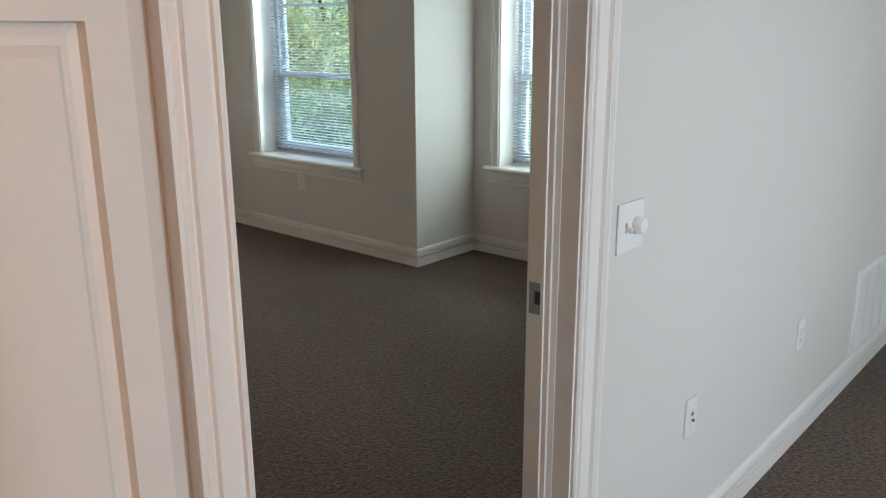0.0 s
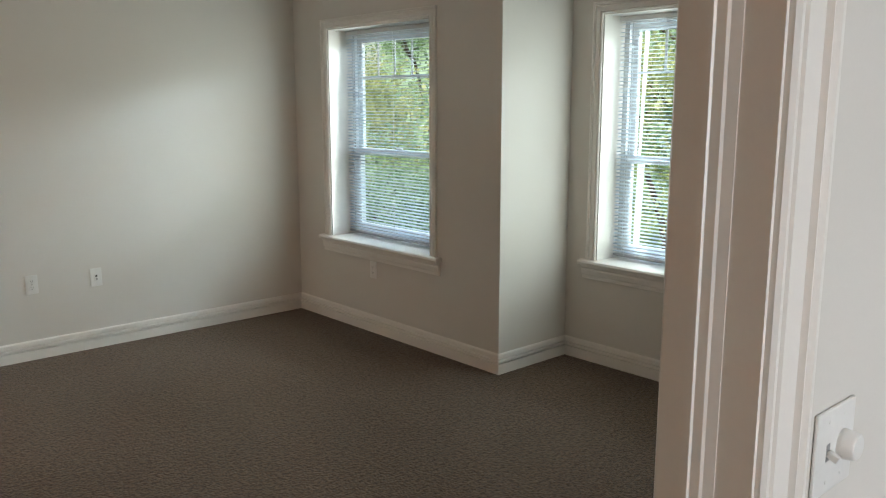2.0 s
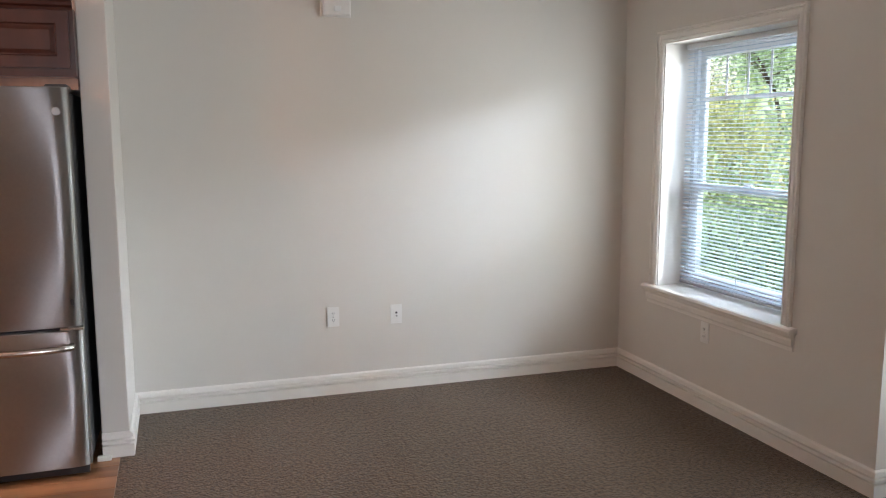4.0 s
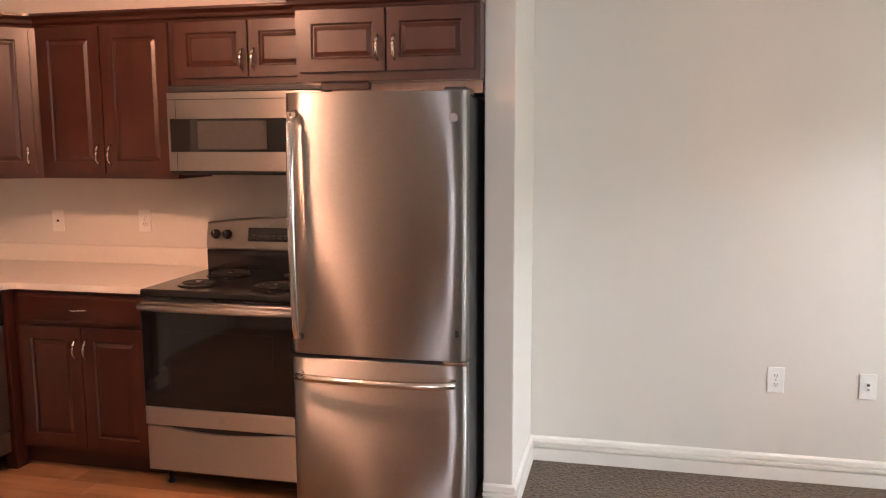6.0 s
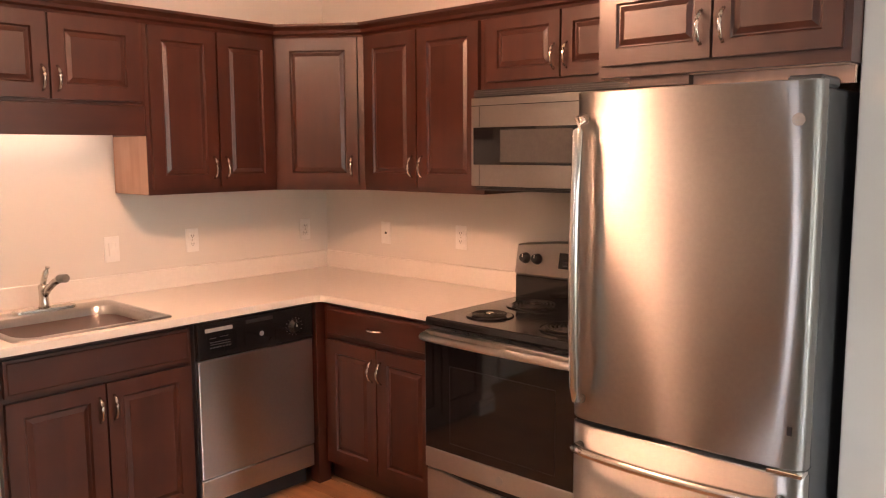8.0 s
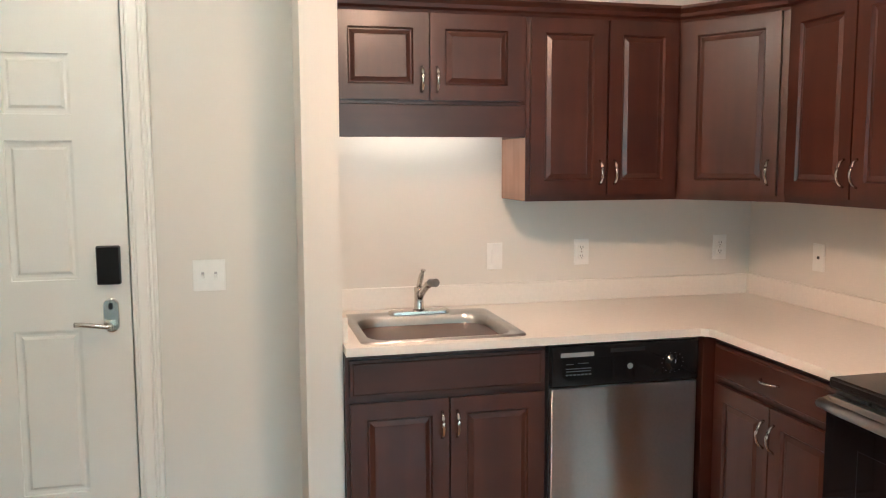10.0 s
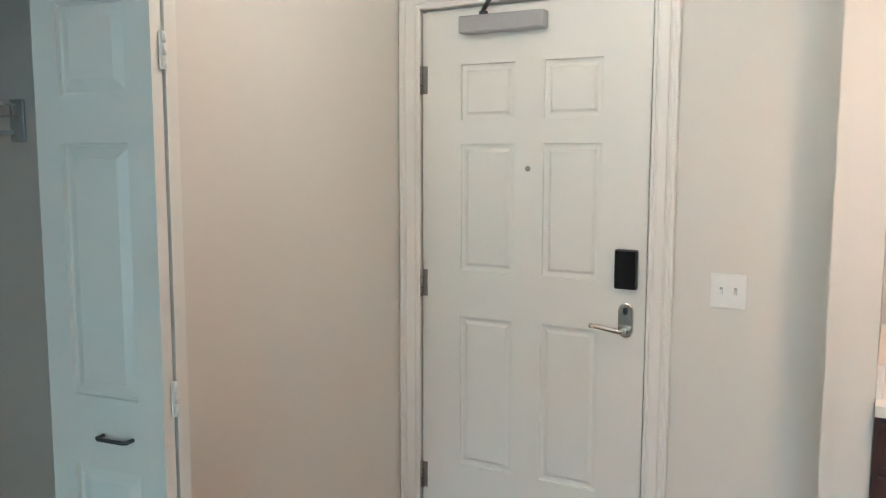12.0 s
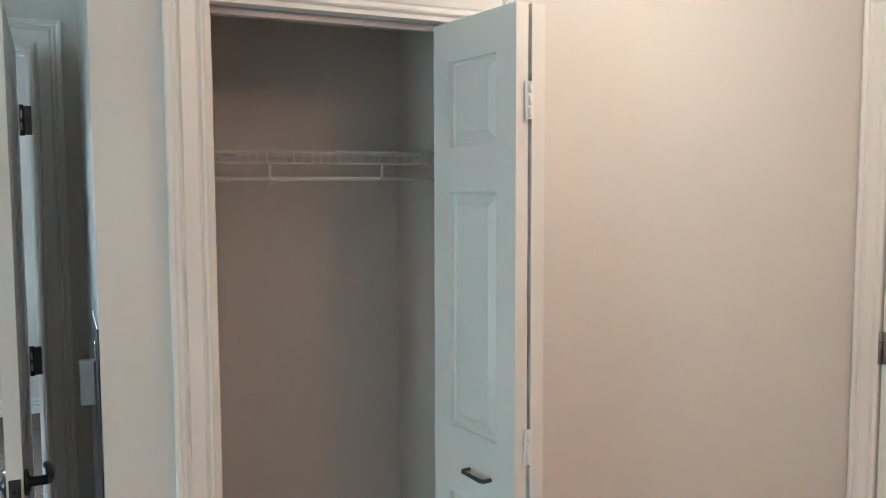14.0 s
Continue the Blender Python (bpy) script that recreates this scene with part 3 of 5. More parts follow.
# steel entry door, closed; local x runs from the hinges to the lock
door = thing("door_1", "cream six-panel steel entry door, closed", "door", pose(-0.048, 0.0, 0.006, 0, 0, 90), "", "structure")
leaf = part("door_leaf", panelled(0.914, 2.118, 0.044, [(0.172, 0.400), (0.517, 0.742)], [(0.315, 0.928), (1.110, 1.608), (1.700, 1.912)], SIX), DOORP, door)
for z in (0.24, 1.05, 1.86):
    hinge(door, -0.004, -0.050, z)
part("lock_body", one(0.804, 0.886, -0.070, -0.044, 1.090, 1.232, bev=0.006, seg=2), BLACKP, door, "black electronic lock housing")
part("lock_rim", one(0.808, 0.882, -0.0725, -0.0705, 1.095, 1.227, bev=0.001), BGLASS, door)
ros = bmesh.new()
ring = [(0.845 + 0.0275 * math.cos(a), zc + 0.0275 * math.sin(a)) for zc, a0 in ((1.012, 0.0), (0.940, math.pi)) for a in [a0 + math.pi * k / 10 for k in range(11)]]
shells = [[ros.verts.new((0.845 + (x - 0.845) * s, y, 0.976 + (z - 0.976) * s)) for x, z in ring] for s, y in ((1.0, -0.044), (1.0, -0.050), (0.93, -0.053))]
for lo, hi in zip(shells, shells[1:]):
    for k in range(len(ring)):
        ros.faces.new((lo[k], lo[(k + 1) % len(ring)], hi[(k + 1) % len(ring)], hi[k]))
ros.faces.new(shells[-1])
bmesh.ops.recalc_face_normals(ros, faces=ros.faces[:])
lv = part("lever_rose", ros, CHROME, door, "chrome lever escutcheon")
part("spindle", lathe(bmesh.new(), [(0.013, -0.052), (0.013, -0.090), (0.011, -0.094)], (0.845, 0, 0.940), 16, "y"), CHROME, lv)
part("lever", rod(bmesh.new(), [(0.852, -0.092, 0.940), (0.83, -0.094, 0.941), (0.79, -0.094, 0.947), (0.75, -0.092, 0.952), (0.725, -0.088, 0.952)], 0.009, 10), CHROME, lv, "chrome lever handle")
part("thumb_turn", one(0.838, 0.852, -0.062, -0.052, 0.998, 1.022, bev=0.003), BLACKP, lv)
part("peephole", lathe(bmesh.new(), [(0.010, -0.044), (0.010, -0.048), (0.006, -0.0485)], (0.457, 0, 1.514), 14, "y"), HINGE, door, "small brass peephole")
clo = part("door_closer", one(0.190, 0.532, -0.100, -0.044, 2.022, 2.086, bev=0.007, seg=2), GREY, door, "silver grey overhead door closer")
part("closer_cap", one(0.188, 0.200, -0.101, -0.044, 2.023, 2.085, bev=0.004), GREY, clo)
part("closer_pivot", lathe(bmesh.new(), [(0.017, 2.086), (0.017, 2.100)], (0.28, -0.072, 0), 14), DARKMETAL, clo)
part("closer_arm", rod(bmesh.new(), [(0.28, -0.072, 2.104), (0.34, -0.16, 2.114), (0.39, -0.23, 2.118)], 0.010, 8, True, 0.5), DARKMETAL, clo)
part("closer_forearm", rod(bmesh.new(), [(0.39, -0.23, 2.124), (0.34, -0.14, 2.160), (0.30, -0.070, 2.186)], 0.009, 8, True, 0.6), DARKMETAL, clo)


def latch_set(parent, x, t, z, way):
    """Lever handles on both faces and a latch plate on the edge at x = way side."""
    for y, s in ((-t, -1), (0.0, 1)):
        r = part("rose", lathe(bmesh.new(), [(0.031, y), (0.031, y + s * 0.008), (0.012, y + s * 0.012), (0.012, y + s * 0.050)], (x, 0, z), 18, "y"), DARKMETAL, parent, "dark nickel lever rose")
        part("lever", rod(bmesh.new(), [(x + way * 0.008, y + s * 0.052, z), (x - way * 0.03, y + s * 0.055, z + 0.002), (x - way * 0.075, y + s * 0.053, z + 0.005), (x - way * 0.112, y + s * 0.047, z + 0.001)], 0.0095, 10), DARKMETAL, r, "dark nickel lever handle")


# bedroom door, swung open into the living room; local x runs from hinge to latch along +y
bd = thing("door_2", "white six-panel bedroom door standing open", "door", pose(2.586, -1.048, 0.012, 0, 0, 90.6), "", "structure")
part("door_leaf", six_panel(0.80, 2.01, 0.035, True), DOORP, bd)
latch_set(bd, 0.74, 0.035, 0.895, 1)
lp = part("latch_plate", one(0.799, 0.802, -0.030, -0.005, 0.866, 0.924, bev=0.0006), DARKMETAL, bd, "dark latch plate on the door edge")
part("latch_bolt", one(0.801, 0.811, -0.023, -0.012, 0.887, 0.903, bev=0.002), DARKMETAL, lp)
for z in (0.24, 1.04, 1.80):
    hg = part("hinge", rod(bmesh.new(), [(-0.004, 0.008, z - 0.048), (-0.004, 0.008, z + 0.048)], 0.0075, 8), DARKMETAL, bd, "dark nickel butt hinge")
    part("leaf", one(-0.0075, -0.0045, 0.001, 0.036, z - 0.045, z + 0.045), DARKMETAL, hg)
    # Chrome plates stand in for light caught in the gaps between knuckles.
    for k in (-0.018, 0.018):
        part("knuckle_joint", one(0.0030, 0.0042, 0.005, 0.010, z + k - 0.013, z + k + 0.013), CHROME, hg)

# door folded back beside the bedroom doorway
hd = thing("door_3", "white six-panel door folded back against the wall", "door", pose(2.379, -1.246, 0.012, 0, 0, 10), "", "structure")
hd_leaf = part("door_leaf", moved(six_panel(0.76, 2.01, 0.035, True, 0.048), Matrix.Translation((-0.76, 0, 0))), DOORP, hd)

# strike plates
st = tagged(new("strike_plate", mesh_of("strike_plate", one(3.3825, 3.3852, -1.112, -1.071, 0.938, 1.012, bev=0.0008), HINGE)), "satin steel strike plate on the door jamb", "strike plate")
part("bolt_hole", one(3.3810, 3.3824, -1.105, -1.087, 0.963, 0.993), BLACKP, st)
pl = tagged(new("lock_plate", mesh_of("lock_plate", one(2.4105, 2.4145, -0.42, -0.13, 0.60, 1.29, bev=0.0015), DARKMETAL)), "long dark metal plate on the closet side wall", "metal plate")
part("latch_tongue", one(2.4146, 2.450, -0.31, -0.285, 1.08, 1.19, bev=0.004), GREY, pl)
for z in (1.22, 1.05):
    part("slot", one(2.4147, 2.4165, -0.27, -0.23, z - 0.025, z + 0.02, bev=0.0005), CHROME, pl)

# bifold closet door, folded open
BI = [(0.0010, 0.012), (0.008, 0.0140), (0.012, 0.012), (0.036, 0.002)]
bf = thing("bifold_door", "white panelled bifold closet door, folded open", "closet door", pose(0, 0, 0))


def bi_panel(px, py, ang, label):
    bm = panelled(0.350, 1.985, 0.034, [(0.075, 0.275)], [(0.21, 0.79), (0.965, 1.565), (1.675, 1.885)], BI, True)
    return part("door_panel", moved(bm, pose(px, py, 0.025, 0, 0, ang)), DOORP, bf, label)


pa = bi_panel(1.475, -0.124, 90, "white door panel on the pivot side")
pb = bi_panel(1.560, -0.124, 97, "white door panel on the guide side")
for z in (1.795, 1.00, 0.28):
    h = part("hinge", one(1.506, 1.528, 0.2275, 0.2310, z - 0.042, z + 0.042), PLATE, pa, "small white painted hinge")
    for k in (-0.028, 0, 0.028):
        part("knuckle", rod(bmesh.new(), [(1.5175, 0.233, z + k - 0.011), (1.5175, 0.233, z + k + 0.011)], 0.0045, 6), PLATE, h)
pullm = pose(1.560, -0.124, 0.025, 0, 0, 97)
pull = rod(bmesh.new(), [(0.255, -0.034, 0.872), (0.255, -0.055, 0.872), (0.248, -0.060, 0.872), (0.172, -0.060, 0.872), (0.165, -0.055, 0.872), (0.165, -0.034, 0.872)], 0.0052, 8)
part("pull_handle", moved(pull, pullm), DARKMETAL, bf, "dark nickel bar pull")
part("pivot_pin", rod(bmesh.new(), [(1.57, -0.125, 2.009), (1.57, -0.125, 2.022)], 0.005, 8), GREY, bf)
track = tagged(new("bifold_track", mesh_of("bifold_track", one(1.485, 2.155, -0.170, -0.142, 2.004, 2.021), GREY)), "grey steel track under the closet header", "door track")

# wire shelf with hanging rod
sh = thing("wire_shelf", "white wire closet shelf with a hanging rod", "shelf")
for y, z in ((-0.775, 1.70), (-0.58, 1.70), (-0.43, 1.70), (-0.425, 1.668)):
    part("wire_rail", rod(bmesh.new(), [(1.432, y, z), (2.285, y, z)], 0.0035, 6), WIRE, sh)
wire = mesh_of("cross_wire", rod(bmesh.new(), [(0, -0.775, 1.7045), (0, -0.432, 1.7045), (0, -0.4285, 1.700), (0, -0.4285, 1.668)], 0.0017, 5), WIRE)
for k in range(33):
    o = new("cross_wire", wire)
    o.parent = sh
    o.location.x = 1.45 + k * 0.0254
part("hang_rod", rod(bmesh.new(), [(1.432, -0.445, 1.625), (2.285, -0.445, 1.625)], 0.006, 8), WIRE, sh, "white hanging rod")
for x in (1.62, 1.95):
    part("rod_hook", rod(bmesh.new(), [(x, -0.43, 1.668), (x, -0.432, 1.63), (x, -0.445, 1.613), (x, -0.460, 1.622)], 0.004, 6), WIRE, sh)
part("end_bracket", one(1.4305, 1.439, -0.46, -0.40, 1.60, 1.715, bev=0.003), GREY, sh, "grey plastic end bracket")


# ---- wall plates ----
def plate(name, label, m, w, h, kind):
    """Cover plate in local x-z, front towards -y."""
    ob = tagged(new(name, mesh_of(name, one(-w / 2, w / 2, -0.006, -0.0005, -h / 2, h / 2, bev=0.0025, seg=2), PLATE)), label, "wall plate")
    ob.matrix_world = m
    if kind == "outlet":
        for z in (-0.020, 0.020):
            r = part("receptacle", one(-0.0165, 0.0165, -0.0085, -0.0058, z - 0.014, z + 0.014, bev=0.003), PLATE, ob)
            for x in (-0.006, 0.006):
                part("slot", one(x - 0.0012, x + 0.0012, -0.0088, -0.0084, z - 0.002, z + 0.007), BLACKP, r)
            part("ground_hole", one(-0.002, 0.002, -0.0088, -0.0084, z - 0.009, z - 0.005), BLACKP, r)
        part("screw", lathe(bmesh.new(), [(0.003, -0.0058), (0.003, -0.0070)], (0, 0, 0), 8, "y"), CHROME, ob)
    elif kind == "jack":
        part("jack_block", one(-0.012, 0.012, -0.0085, -0.0058, -0.022, 0.022, bev=0.001), PLATE, ob)
        part("phone_jack", one(-0.006, 0.006, -0.0090, -0.0084, 0.003, 0.014), BLACKP, ob, "black phone jack")
        part("coax_jack", lathe(bmesh.new(), [(0.0048, -0.0084), (0.0048, -0.016), (0.003, -0.0165)], (0, 0, -0.010), 10, "y"), HINGE, ob, "metal coaxial jack")
    elif kind == "phone":
        part("phone_jack", one(-0.007, 0.007, -0.0075, -0.0058, -0.006, 0.006), BLACKP, ob, "black phone jack")
    elif kind == "switch":
        n = round(w / 0.06)
        for k in range(n):
            x = (k - (n - 1) / 2) * 0.046
            part("switch_slot", one(x - 0.005, x + 0.005, -0.0066, -0.0058, -0.012, 0.012), GREY, ob)
            part("toggle", moved(one(-0.0042, 0.0042, -0.016, 0.0, -0.005, 0.005, bev=0.001), pose(x, -0.0064, 0.0, 24, 0, 0)), PLATE, ob)
    elif kind == "dimmer":
        part("switch_slot", one(-0.028, -0.018, -0.0066, -0.0058, -0.012, 0.012), GREY, ob)
        part("toggle", moved(one(-0.0042, 0.0042, -0.016, 0.0, -0.005, 0.005, bev=0.001), pose(-0.023, -0.0064, 0.0, 24, 0, 0)), PLATE, ob)
        part("dimmer_knob", lathe(bmesh.new(), [(0.0215, -0.0060), (0.0205, -0.012), (0.019, -0.026), (0.016, -0.028)], (0.023, 0, 0.0), 22, "y"), PLATE, ob, "white rotary dimmer knob")
        for x in (-0.023, 0.023):
            for z in (-0.042, 0.042):
                part("screw", lathe(bmesh.new(), [(0.0028, -0.0058), (0.0028, -0.0068)], (x, 0, z), 8, "y"), PLATE, ob)
    elif kind == "blank":
        part("rocker", one(-0.016, 0.016, -0.0085, -0.0058, -0.033, 0.033, bev=0.002), PLATE, ob)
    return ob


plate("wall_outlet", "white duplex outlet on the living room wall", pose(3.910, 3.68, 0.470), 0.072, 0.118, "outlet")
plate("cable_outlet", "white cable and phone wall plate", pose(4.294, 3.68, 0.462), 0.072, 0.118, "jack")
plate("wall_outlet", "white duplex outlet under the window", pose(5.826, 2.755, 0.44, 0, 0, -90), 0.072, 0.118, "outlet")
plate("dimmer_switch", "white double plate with toggle and dimmer knob", pose(3.604, -1.19, 1.115), 0.118, 0.118, "dimmer")
plate("cable_outlet", "white cable wall plate in the bedroom", pose(4.028, -1.19, 0.476), 0.072, 0.118, "jack")
plate("wall_outlet", "white duplex outlet in the bedroom", pose(4.965, -1.19, 0.450), 0.072, 0.118, "outlet")
plate("light_switch", "white double toggle switch beside the entry door", pose(0, 1.194, 1.117, 0, 0, 90), 0.118, 0.118, "switch")
plate("light_switch", "white rocker switch plate above the counter", pose(-0.285, 2.398, 1.12, 0, 0, 90), 0.072, 0.118, "blank")
plate("wall_outlet", "white duplex outlet above the counter", pose(-0.285, 2.81, 1.128, 0, 0, 90), 0.072, 0.118, "outlet")
plate("wall_outlet", "white duplex outlet near the kitchen corner", pose(-0.285, 3.515, 1.130, 0, 0, 90), 0.072, 0.118, "outlet")
plate("phone_outlet", "white phone wall plate above the counter", pose(0.205, 3.68, 1.128), 0.072, 0.118, "phone")
plate("wall_outlet", "white duplex outlet beside the range", pose(0.735, 3.68, 1.138), 0.072, 0.118, "outlet")

# return air grille in the bedroom
gr = thing("return_air_grille", "white stamped return air grille above the baseboard", "vent", pose(5.70, -1.19, 0.123))
part("frame", sweep(bmesh.new(), [(0, 0, 0), (0.62, 0, 0), (0.62, 0, 0.40), (0, 0, 0.40)], (0, -1, 0), [(0, 0), (0, 0.004), (0.004, 0.008), (0.026, 0.008), (0.028, 0)], True), PLATE, gr)
part("backing", one(0.02, 0.60, -0.0035, -0.0015, 0.02, 0.38), GREY, gr)
fin = mesh_of("slat", moved(one(0.027, 0.593, -0.006, 0.006, -0.0007, 0.0007), pose(0, 0, 0, 40, 0, 0)), PLATE)
for k in range(26):
    o = new("slat", fin)
    o.parent = gr
    o.location = (0, -0.0085, 0.036 + k * 0.0132)
for x in (0.155, 0.31, 0.465):
    part("divider", one(x - 0.004, x + 0.004, -0.0145, -0.012, 0.027, 0.373), PLATE, gr)

# alarm sounder high on the living room wall
al = tagged(new("alarm_sounder", mesh_of("alarm_sounder", one(3.882, 4.040, 3.632, 3.6795, 2.196, 2.319, bev=0.010, seg=2), PLATE)), "white alarm sounder box high on the wall", "alarm")
part("base_plate", one(3.875, 4.047, 3.6705, 3.6798, 2.189, 2.326, bev=0.003), PLATE, al)
part("strobe_lens", one(3.941, 3.981, 3.620, 3.6318, 2.216, 2.246, bev=0.004), VINYL, al, "clear strobe lens")

# ceiling lights
for nm, x, y in (("kitchen", 1.36, 1.95), ("entry", 1.00, 0.74)):
    c = thing("ceiling_light", "warm glass dome ceiling light", "ceiling light", pose(x, y, H), "ceiling lights")
    part("pan", lathe(bmesh.new(), [(0.15, -0.001), (0.15, -0.025), (0.12, -0.030)], (0, 0, 0), 28), CHROME, c)
    part("dome", lathe(bmesh.new(), [(0.125, -0.030), (0.128, -0.05), (0.10, -0.085), (0.05, -0.105), (0.008, -0.110)], (0, 0, 0), 28), LENS, c, "frosted warm glass dome")


# ---- kitchen cabinets ----
RAISED = [(0.003, 0.005), (0.006, 0.009), (0.010, 0.009), (0.027, 0.002), (0.029, 0.0024)]


def arch_pull(z, vertical=True, length=0.098):
    """Arched cabinet pull round the origin."""
    pts = []
    for k in range(9):
        a = k / 8
        s = (a - 0.5) * length
        d = -0.030 * math.sin(math.pi * min(max(a, 0.0), 1.0)) ** 0.6
        pts.append((0, d, z + s) if vertical else (s, d, z))
    return rod(bmesh.new(), pts, 0.0058, 8, True, 0.75)


def cab_door(parent, x0, x1, z0, z1, pull=None, frame=0.058, t=0.020):
    w, h = x1 - x0, z1 - z0
    d = part("door", moved(panelled(w, h, t, [(frame, w - frame)], [(frame, h - frame)], RAISED), Matrix.Translation((x0, -0.001, z0))), CHERRY, parent)
    if pull:
        px, pz = pull
        part("handle", moved(arch_pull(0), Matrix.Translation((px, -t - 0.001, pz))), CHROME, d, "satin nickel arched pull")
    return d


def cab_drawer(parent, x0, x1, z0, z1, pull=True, t=0.020):
    w, h = x1 - x0, z1 - z0
    bm = panelled(w, h, t, [(0.010, w - 0.010)], [(0.010, h - 0.010)], [(0.004, -0.003)])
    d = part("drawer_front", moved(bm, Matrix.Translation((x0, -0.001, z0))), CHERRYX, parent)
    if pull:
        part("handle", moved(arch_pull(0, False), Matrix.Translation(((x0 + x1) / 2, -t - 0.003, (z0 + z1) / 2))), CHROME, d, "satin nickel arched pull")
    return d


def carcase(parent, w, d, z0, z1, side=CHERRY):
    part("body", one(0, w, 0.0, d, z0, z1, bev=0.0012), side, parent)
    bm = bmesh.new()
    for a, b, c, e in ((0, 0.038, z0, z1), (w - 0.038, w, z0, z1), (0.038, w - 0.038, z0, z0 + 0.032), (0.038, w - 0.038, z1 - 0.032, z1)):
        box(bm, a, b, -0.0195, -0.0002, c, e)
    fr = part("face_frame", moved(bm, Matrix.Translation((0, 0.0195, 0)) @ Matrix.Diagonal((1, 0.05, 1, 1))), CHERRY, parent)
    fr.location.y = -0.0195


CROWN = [(0, 0), (0.006, 0), (0.010, 0.012), (0.022, 0.020), (0.026, 0.034), (0.042, 0.046), (0.050, 0.050), (0.050, 0.062), (0, 0.062)]
UP = 2.112  # top of the wall cabinets

# over the sink; local x runs along +y
u0 = thing("wall_cabinet", "short cherry wall cabinet with valance above the sink", "cabinet", pose(0.024, 1.650, 0, 0, 0, 90), "wall cabinets")
carcase(u0, 0.780, 0.307, 1.758, UP)
cab_door(u0, 0.010, 0.378, 1.772, 2.100, (0.352, 1.850))
cab_door(u0, 0.386, 0.756, 1.772, 2.100, (0.412, 1.850))
part("valance", one(0, 0.780, 0.002, 0.022, 1.632, 1.757, bev=0.0015), CHERRYX, u0, "dark cherry valance board")
part("light_bar", one(0.10, 0.66, 0.14, 0.20, 1.728, 1.757, bev=0.003), PLATE, u0, "slim under-cabinet light")
# tall one beside it
u1 = thing("wall_cabinet", "tall cherry wall cabinet with two raised-panel doors", "cabinet", pose(0.024, 2.431, 0, 0, 0, 90), "wall cabinets")
carcase(u1, 0.672, 0.307, 1.375, UP)
part("side_panel", one(-0.0015, -0.0003, 0.004, 0.305, 1.377, 1.630), CABSIDE, u1, "light brown unfinished side")
cab_door(u1, 0.016, 0.342, 1.400, 2.100, (0.314, 1.490))
cab_door(u1, 0.350, 0.656, 1.400, 2.100, (0.378, 1.490))
# diagonal corner
ang = math.degrees(math.atan2(3.361 - 3.104, 0.392 - 0.025))
wd = math.hypot(3.361 - 3.104, 0.392 - 0.025)
uc = thing("corner_wall_cabinet", "cherry corner wall cabinet with one diagonal door", "cabinet", pose(0.025, 3.104, 0, 0, 0, ang), "wall cabinets")
cb = bmesh.new()
inv = pose(0.025, 3.104, 0, 0, 0, ang).inverted()
foot = [(0.025, 3.1035), (0.392, 3.361), (0.392, 3.678), (-0.283, 3.678), (-0.283, 3.1035)]
lo, hi = [cb.verts.new(inv @ Vector((*p, 1.375))) for p in foot], [cb.verts.new(inv @ Vector((*p, UP))) for p in foot]
cb.faces.new(lo[::-1]), cb.faces.new(hi)
for k in range(5):
    cb.faces.new((lo[k], lo[(k + 1) % 5], hi[(k + 1) % 5], hi[k]))
part("body", cb, CHERRY, uc)
cab_door(uc, 0.030, wd - 0.030, 1.400, 2.100, (wd - 0.062, 1.490))
# back wall
u2 = thing("wall_cabinet", "tall cherry wall cabinet with two raised-panel doors", "cabinet", pose(0.393, 3.361, 0), "wall cabinets")
carcase(u2, 0.745, 0.317, 1.375, UP)
cab_door(u2, 0.020, 0.362, 1.400, 2.100, (0.334, 1.490))
cab_door(u2, 0.370, 0.725, 1.400, 2.100, (0.398, 1.490))
u3 = thing("wall_cabinet", "short cherry wall cabinet above the microwave", "cabinet", pose(1.139, 3.361, 0), "wall cabinets")
carcase(u3, 0.775, 0.317, 1.812, UP)
cab_door(u3, 0.028, 0.385, 1.845, 2.100, (0.360, 1.925), 0.05)
cab_door(u3, 0.393, 0.757, 1.845, 2.100, (0.418, 1.925), 0.05)
u4 = thing("wall_cabinet", "deep cherry cabinet above the refrigerator", "cabinet", pose(1.915, 2.985, 0), "wall cabinets")
carcase(u4, 0.756, 0.683, 1.790, 2.085)
cab_door(u4, 0.022, 0.380, 1.826, 2.064, (0.350, 1.915), 0.05)
cab_door(u4, 0.388, 0.736, 1.826, 2.064, (0.418, 1.915), 0.05)
part("bottom_panel", one(0.012, 0.744, 0.022, 0.675, 1.7855, 1.7898), CABSIDE, u4, "pale unfinished cabinet underside")
part("bottom_rail", one(0.130, 0.754, 0.050, 0.068, 1.738, 1.7850), CABSIDE, u4, "pale unfinished rail under the cabinet")
part("rear_cleat", one(0.10, 0.30, 0.02, 0.05, 1.758, 1.7895), CHERRYX, u4)
# crowns
structure("crown_moulding", sweep(bmesh.new(), [(0.024, 1.649, 2.102), (0.024, 3.104, 2.102), (0.392, 3.361, 2.102), (1.913, 3.361, 2.102)][::-1], (0, 0, 1), CROWN), CHERRYX, "stepped cherry crown moulding on the cabinets", "crown moulding")
structure("crown_moulding", sweep(bmesh.new(), [(1.914, 3.35, 2.072), (1.914, 2.984, 2.072), (2.671, 2.984, 2.072)][::-1], (0, 0, 1), CROWN), CHERRYX, "stepped cherry crown moulding above the refrigerator", "crown moulding")

